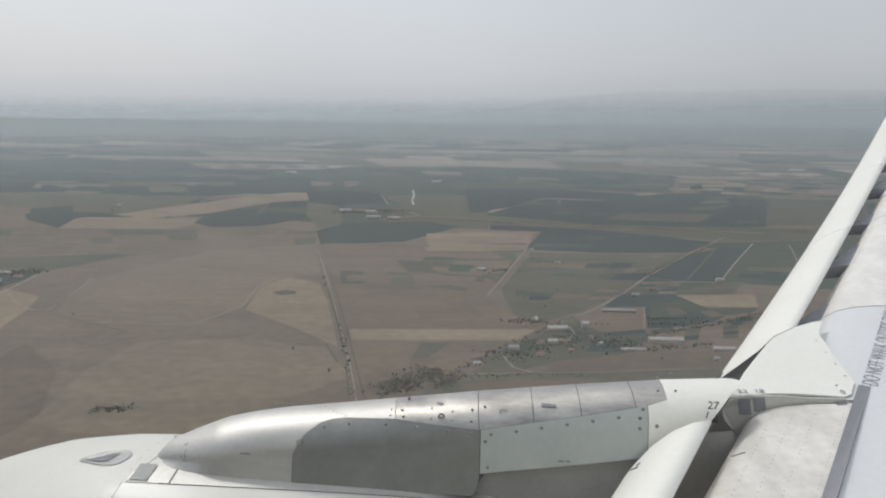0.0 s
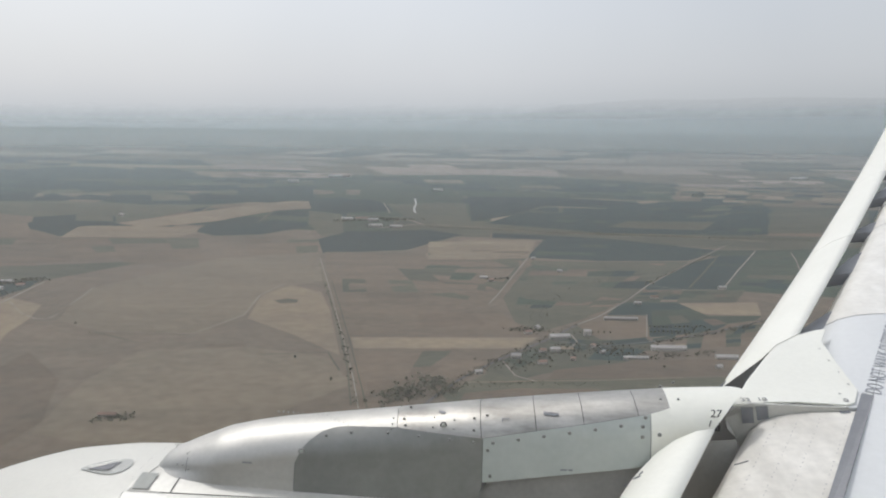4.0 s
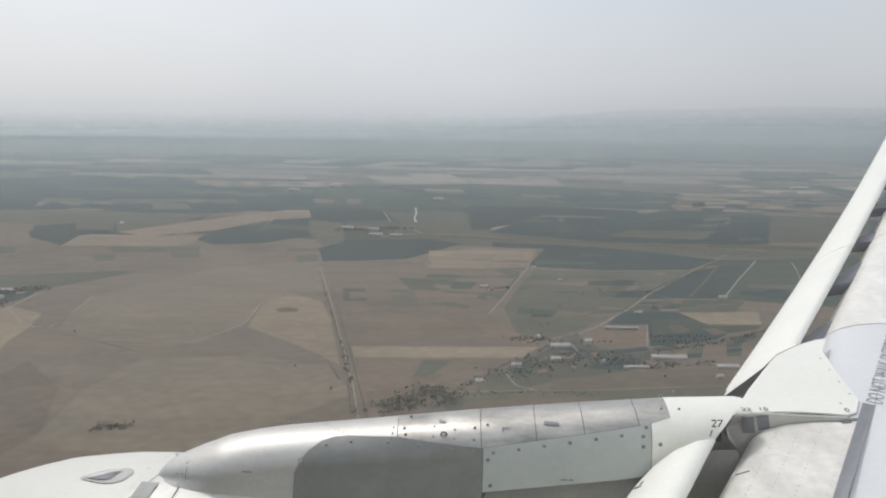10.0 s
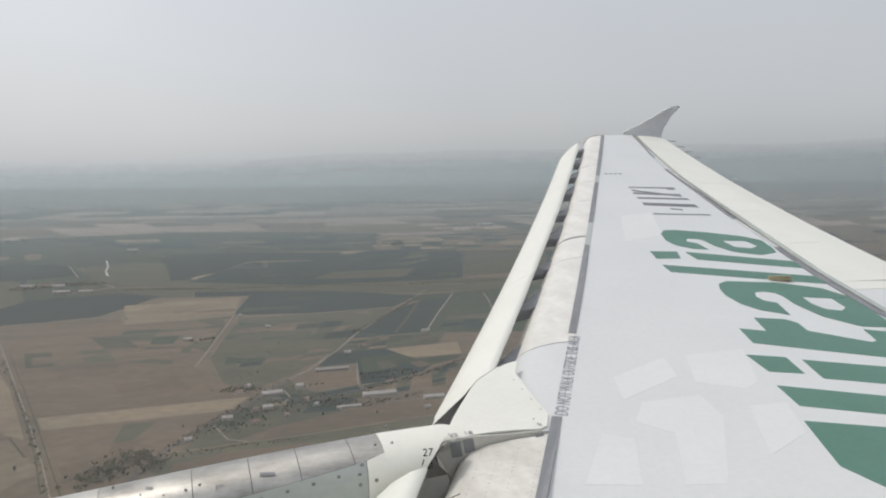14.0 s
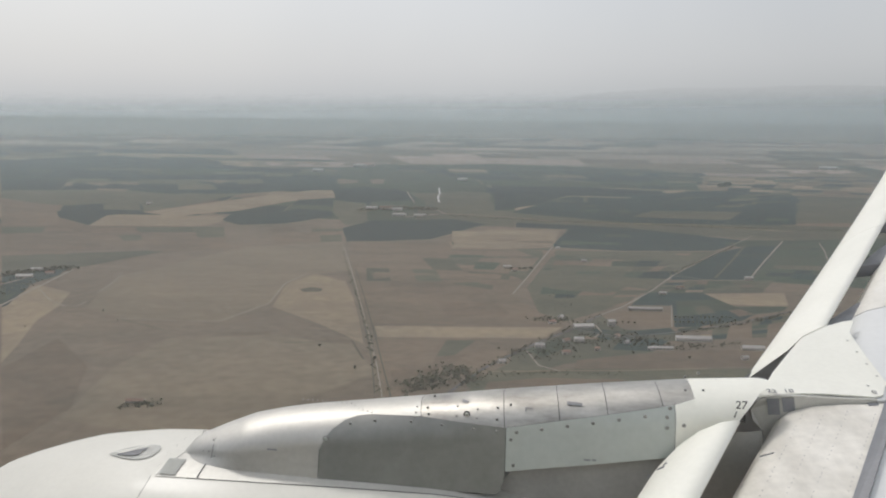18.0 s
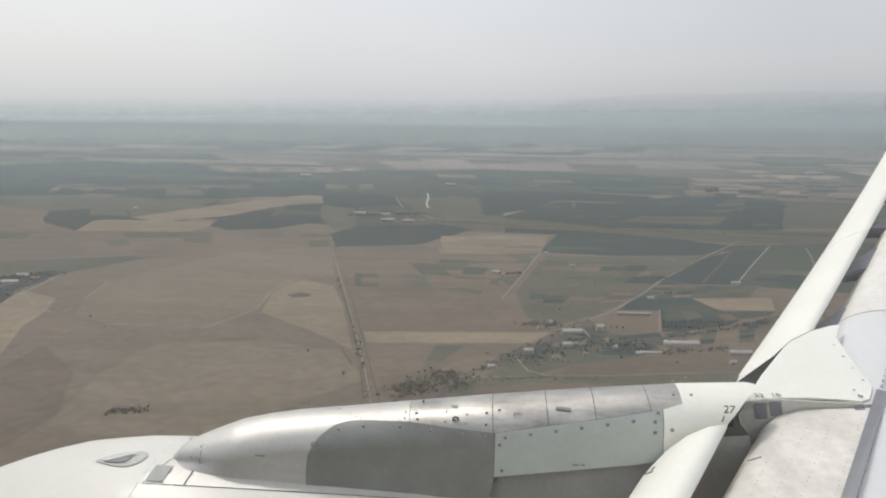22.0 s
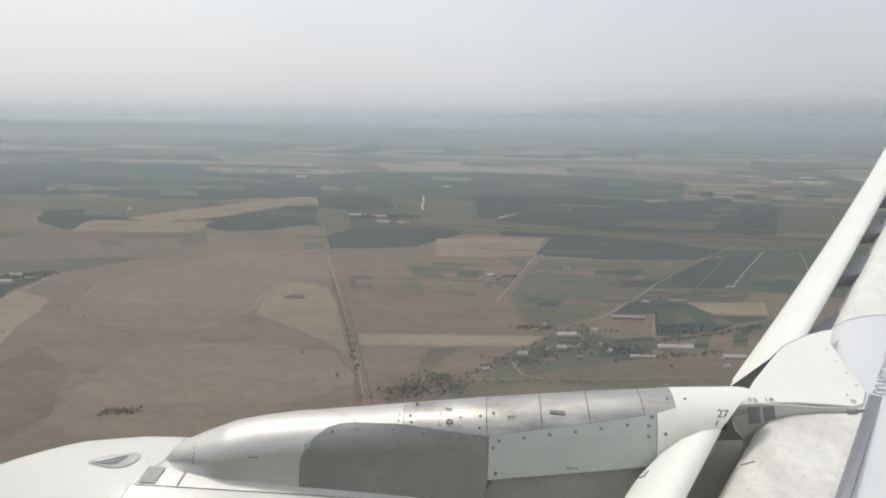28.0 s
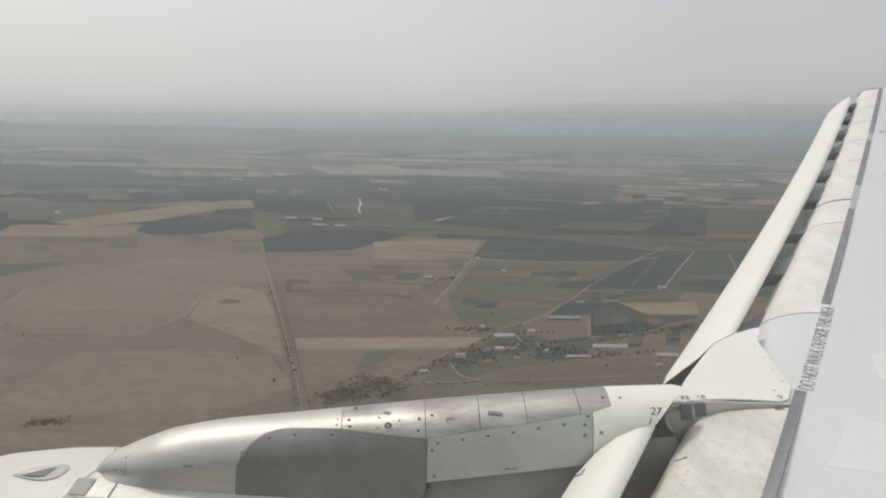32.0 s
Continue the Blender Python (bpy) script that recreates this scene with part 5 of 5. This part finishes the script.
house(2300, 5200, 70, 24, 7, 10, M_SHED)
house(2430, 5230, 60, 30, 7, 5, M_SHED)


# ---- trees ----
def tree_mesh(seed, height, wide):
    r = random.Random(seed)
    v, f = [], []
    for _ in range(170):
        a, u, e = r.uniform(0, 6.28), r.uniform(0, 1) ** 0.5, r.uniform(-1, 1)
        rr = wide * u * math.sqrt(max(0, 1 - e * e)) * (0.75 + 0.35 * math.sin(3 * a + seed))
        c = Vector((rr * math.cos(a), rr * math.sin(a), height * (0.62 + 0.36 * e)))
        s = r.uniform(0.45, 0.95) * wide * 0.28
        n = Vector((r.uniform(-1, 1), r.uniform(-1, 1), r.uniform(-0.3, 1))).normalized()
        t = n.orthogonal().normalized() * s
        b = n.cross(t)
        i = len(v)
        v += [c + t, c + b * 0.8, c - t * 0.9, c - b]
        f.append((i, i + 1, i + 2, i + 3))
    return v, f


TREES = []
for seed, (h, w) in enumerate(((9, 4.2), (7, 4.6), (12, 4.0))):
    base = thing("tree", "dusty green broadleaf tree beside a road", "tree", "trees of the plain", at=land(-130 - 12 * seed, 1080))
    part("trunk", grid([[(rr * math.cos(a), rr * math.sin(a), z) for a in (0, 1.05, 2.09, 3.14, 4.19, 5.24)] for z, rr in ((-0.5, 0.35), (h * 0.3, 0.25), (h * 0.7, 0.1))], True, True), M_BARK, base)
    part("crown", tree_mesh(seed, h, w), M_LEAF, base)
    TREES.append(base)
r2 = random.Random(3)
spots = [(-854, 1282), (-482, 1252), (-257, 1126), (-338, 1237), (-786, 1412), (-723, 1343), (302, 1993), (378, 2167), (57, 1592), (115, 1882)]
for i in range(14):
    spots += [(235 + 7.6 * i, 1484 + 1.2 * i), (240 + 7.6 * i, 1520 + 1.2 * i)]
for i in range(9):
    spots.append((79 + 10.5 * i, 1449 + 2.6 * i))
for (ax, ay), (bx, by), k, spread in (((-169, 1053), (-90, 1099), 16, 13), ((0, 1250), (190, 1320), 8, 24), ((20, 1449), (60, 1490), 16, 12), ((-74, 1171), (54, 1427), 16, 5), ((250, 1450), (430, 1560), 14, 6), ((-240, 1180), (-317, 1460), 12, 3), ((-1160, 1700), (-1070, 1790), 26, 14), ((-620, 3230), (-430, 3200), 20, 25), ((120, 1340), (260, 1330), 16, 10)):
    for _ in range(k):
        f = r2.random()
        spots.append((ax + (bx - ax) * f + r2.gauss(0, spread), ay + (by - ay) * f + r2.gauss(0, spread)))
for i, (x, y) in enumerate(spots):
    s = r2.uniform(0.3, 0.6)
    copy_thing(TREES[i % 3], Matrix.Translation(land(x, y)) @ Matrix.Rotation(r2.uniform(0, 6.28), 4, "Z") @ Matrix.Diagonal((s, s, s, 1)))


def scrub(name, points, wide, count, size, label, seed):
    """Many small leafy clumps along a line, as one sheet of growth."""
    r = random.Random(seed)
    v, f = [], []
    lens = [math.dist(a, b) for a, b in zip(points, points[1:])]
    for _ in range(count):
        t = r.random() * sum(lens)
        for (a, b), ln in zip(zip(points, points[1:]), lens):
            if t <= ln:
                break
            t -= ln
        q = Vector(a).lerp(Vector(b), t / ln) + Vector((r.gauss(0, wide), r.gauss(0, wide)))
        base = Vector(land(q.x, q.y))
        h = size * r.uniform(0.5, 1.3)
        for _ in range(3):
            c = base + Vector((r.uniform(-h, h) * 0.5, r.uniform(-h, h) * 0.5, h * r.uniform(0.3, 0.9)))
            n = Vector((r.uniform(-1, 1), r.uniform(-1, 1), r.uniform(0, 1.2))).normalized()
            t1 = n.orthogonal().normalized() * h * 0.55
            t2 = n.cross(t1) * r.uniform(0.6, 1)
            i = len(v)
            v += [c + t1, c + t2, c - t1 * 0.9, c - t2]
            f.append((i, i + 1, i + 2, i + 3))
    return tagged(new(name, mesh_of(name, v, f, M_LEAF)), label, "scrub", "", "stuff")


scrub("scrub_belt", [(-169, 1053), (-146, 1101), (-120, 1150), (-90, 1099)], 13, 300, 4, "clump of dusty trees at a road end", 1)
scrub("scrub_belt", [(-530, 2198), (-451, 1906), (-317, 1460), (-240, 1180), (-198, 1003)], 3, 170, 2.2, "thin scrub line along the farm track", 2)
scrub("scrub_belt", [(-111, 1066), (-74, 1171), (-20, 1290), (54, 1427), (108, 1529)], 4, 240, 2, "scrub line along the country road", 3)
scrub("scrub_belt", [(-18, 1226), (42, 1313), (98, 1364), (187, 1353)], 22, 420, 2.6, "garden trees and bushes among the houses", 4)
scrub("scrub_belt", [(-9, 1475), (55, 1468)], 9, 140, 2.6, "bushes round a farmyard", 5)
scrub("scrub_belt", [(221, 1406), (338, 1484), (466, 1606)], 5, 200, 2.4, "scrub line along the country road", 6)
scrub("scrub_belt", [(149, 1330), (225, 1315), (311, 1355)], 8, 150, 2.4, "bushes behind the village sheds", 7)
scrub("scrub_belt", [(-324, 3041), (81, 2950), (638, 2888), (996, 2885)], 22, 800, 3, "riverside scrub in the middle distance", 8)
scrub("scrub_belt", [(-685, 3159), (-576, 3289), (-410, 3260)], 26, 320, 4.5, "copse beside a gravel yard", 9)
scrub("scrub_belt", [(971, 4735), (994, 4821)], 16, 60, 12, "lone tall clump on the far plain", 10)
scrub("scrub_belt", [(-1174, 1694), (-1143, 1770), (-1082, 1818)], 10, 260, 5, "trees round a farm on the plain", 11)
scrub("scrub_belt", [(296, 1955), (403, 2180), (549, 2472)], 4, 120, 3.4, "thin tree line along the country road", 12)
scrub("scrub_belt", [(-75, 1972), (-22, 1997)], 6, 60, 3.4, "bushes round a farmhouse", 13)
scrub("scrub_belt", [(-502, 937), (-469, 950)], 8, 70, 3, "bushes round a ruin", 14)
scrub("scrub_belt", [(47, 1519), (27, 1613), (63, 1728), (129, 1864), (205, 2021)], 14, 90, 2, "hedgerow bushes between strip fields", 15)
scrub("scrub_belt", [(-101, 1113), (-1, 1151), (116, 1161)], 6, 110, 2, "bushes along a dry ditch", 16)
scrub("scrub_belt", [(-1094, 1662), (-1124, 1102), (-1184, 802), (-934, 782), (-984, 1202)], 30, 700, 4.0, "garden bushes in the green triangle", 21)
v, f = [], []
for i in range(13):
    for j in range(22):
        c = Vector(land(-1098 + 138 * j / 21 + 4 * (i % 2), 948 + 125 * i / 12))
        for k in range(3):
            a = k * 1.05 + i
            t1, t2 = Vector((math.cos(a), math.sin(a), 0)) * 1.6, Vector((0, 0, 1.5))
            n0 = len(v)
            v += [c - t1 + t2 * 0.4, c + t1 + t2 * 0.4, c + t1 * 0.7 + t2 * 2, c - t1 * 0.7 + t2 * 2]
            f.append((n0, n0 + 1, n0 + 2, n0 + 3))
tagged(new("orchard_rows", mesh_of("orchard_rows", v, f, M_LEAF)), "regular rows of small orchard trees", "orchard", "", "stuff")

# hill material mixed mostly transparent, which imitates haze lying before the hills
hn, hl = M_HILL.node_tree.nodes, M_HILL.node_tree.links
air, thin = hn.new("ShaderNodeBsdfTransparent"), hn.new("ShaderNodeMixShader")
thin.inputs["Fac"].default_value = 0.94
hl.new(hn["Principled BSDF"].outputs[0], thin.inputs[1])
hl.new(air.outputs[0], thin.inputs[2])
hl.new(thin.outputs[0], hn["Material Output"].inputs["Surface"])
# far hills along the rim, see-through to imitate haze, a long ridge abaft the wing's line
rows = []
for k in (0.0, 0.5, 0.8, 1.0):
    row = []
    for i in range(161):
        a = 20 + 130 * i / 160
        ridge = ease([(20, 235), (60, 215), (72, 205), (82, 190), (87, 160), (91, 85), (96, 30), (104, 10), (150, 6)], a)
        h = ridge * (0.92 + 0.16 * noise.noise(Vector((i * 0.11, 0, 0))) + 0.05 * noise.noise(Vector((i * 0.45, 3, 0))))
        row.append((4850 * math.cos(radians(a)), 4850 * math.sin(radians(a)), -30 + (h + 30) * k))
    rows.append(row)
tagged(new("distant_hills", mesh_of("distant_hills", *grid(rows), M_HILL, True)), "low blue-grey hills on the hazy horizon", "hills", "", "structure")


# ---- haze: imitated by thin see-through shells that thicken with distance ----
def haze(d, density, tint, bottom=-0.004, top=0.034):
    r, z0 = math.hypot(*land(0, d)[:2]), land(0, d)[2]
    m = bpy.data.materials.new("imitated_haze")
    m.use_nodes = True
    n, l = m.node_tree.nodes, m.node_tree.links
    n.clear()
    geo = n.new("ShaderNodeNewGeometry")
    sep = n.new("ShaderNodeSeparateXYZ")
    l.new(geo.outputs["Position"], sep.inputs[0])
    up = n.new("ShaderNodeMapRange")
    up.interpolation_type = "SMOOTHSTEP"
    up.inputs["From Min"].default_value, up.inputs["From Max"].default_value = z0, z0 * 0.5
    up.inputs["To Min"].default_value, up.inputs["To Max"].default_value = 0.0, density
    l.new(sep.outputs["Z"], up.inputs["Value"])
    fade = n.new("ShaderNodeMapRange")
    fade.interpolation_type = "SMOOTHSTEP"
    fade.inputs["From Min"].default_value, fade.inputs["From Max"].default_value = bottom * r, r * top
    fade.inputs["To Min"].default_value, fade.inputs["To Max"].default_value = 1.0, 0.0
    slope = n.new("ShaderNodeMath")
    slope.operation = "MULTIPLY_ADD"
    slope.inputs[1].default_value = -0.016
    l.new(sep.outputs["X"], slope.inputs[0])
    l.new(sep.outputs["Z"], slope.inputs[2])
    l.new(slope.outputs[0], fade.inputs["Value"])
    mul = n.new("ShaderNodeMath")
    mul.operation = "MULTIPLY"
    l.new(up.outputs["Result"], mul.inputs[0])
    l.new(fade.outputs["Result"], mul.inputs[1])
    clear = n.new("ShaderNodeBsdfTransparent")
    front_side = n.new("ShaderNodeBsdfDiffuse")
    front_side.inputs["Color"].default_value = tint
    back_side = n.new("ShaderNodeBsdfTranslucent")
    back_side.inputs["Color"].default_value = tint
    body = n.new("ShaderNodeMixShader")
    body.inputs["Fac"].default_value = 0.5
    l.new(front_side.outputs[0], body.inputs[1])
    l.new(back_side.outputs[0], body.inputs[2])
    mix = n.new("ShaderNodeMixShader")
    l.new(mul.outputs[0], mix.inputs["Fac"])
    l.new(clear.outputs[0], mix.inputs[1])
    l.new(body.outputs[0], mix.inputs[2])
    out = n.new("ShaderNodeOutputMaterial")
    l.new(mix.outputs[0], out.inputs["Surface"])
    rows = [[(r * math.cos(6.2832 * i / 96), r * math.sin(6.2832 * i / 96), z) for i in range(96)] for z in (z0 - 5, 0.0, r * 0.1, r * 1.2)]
    tagged(new("haze_veil", mesh_of("haze_veil", *grid(rows, True), m, True)), "see-through shell imitating haze over the plain", "haze", "", "stuff")


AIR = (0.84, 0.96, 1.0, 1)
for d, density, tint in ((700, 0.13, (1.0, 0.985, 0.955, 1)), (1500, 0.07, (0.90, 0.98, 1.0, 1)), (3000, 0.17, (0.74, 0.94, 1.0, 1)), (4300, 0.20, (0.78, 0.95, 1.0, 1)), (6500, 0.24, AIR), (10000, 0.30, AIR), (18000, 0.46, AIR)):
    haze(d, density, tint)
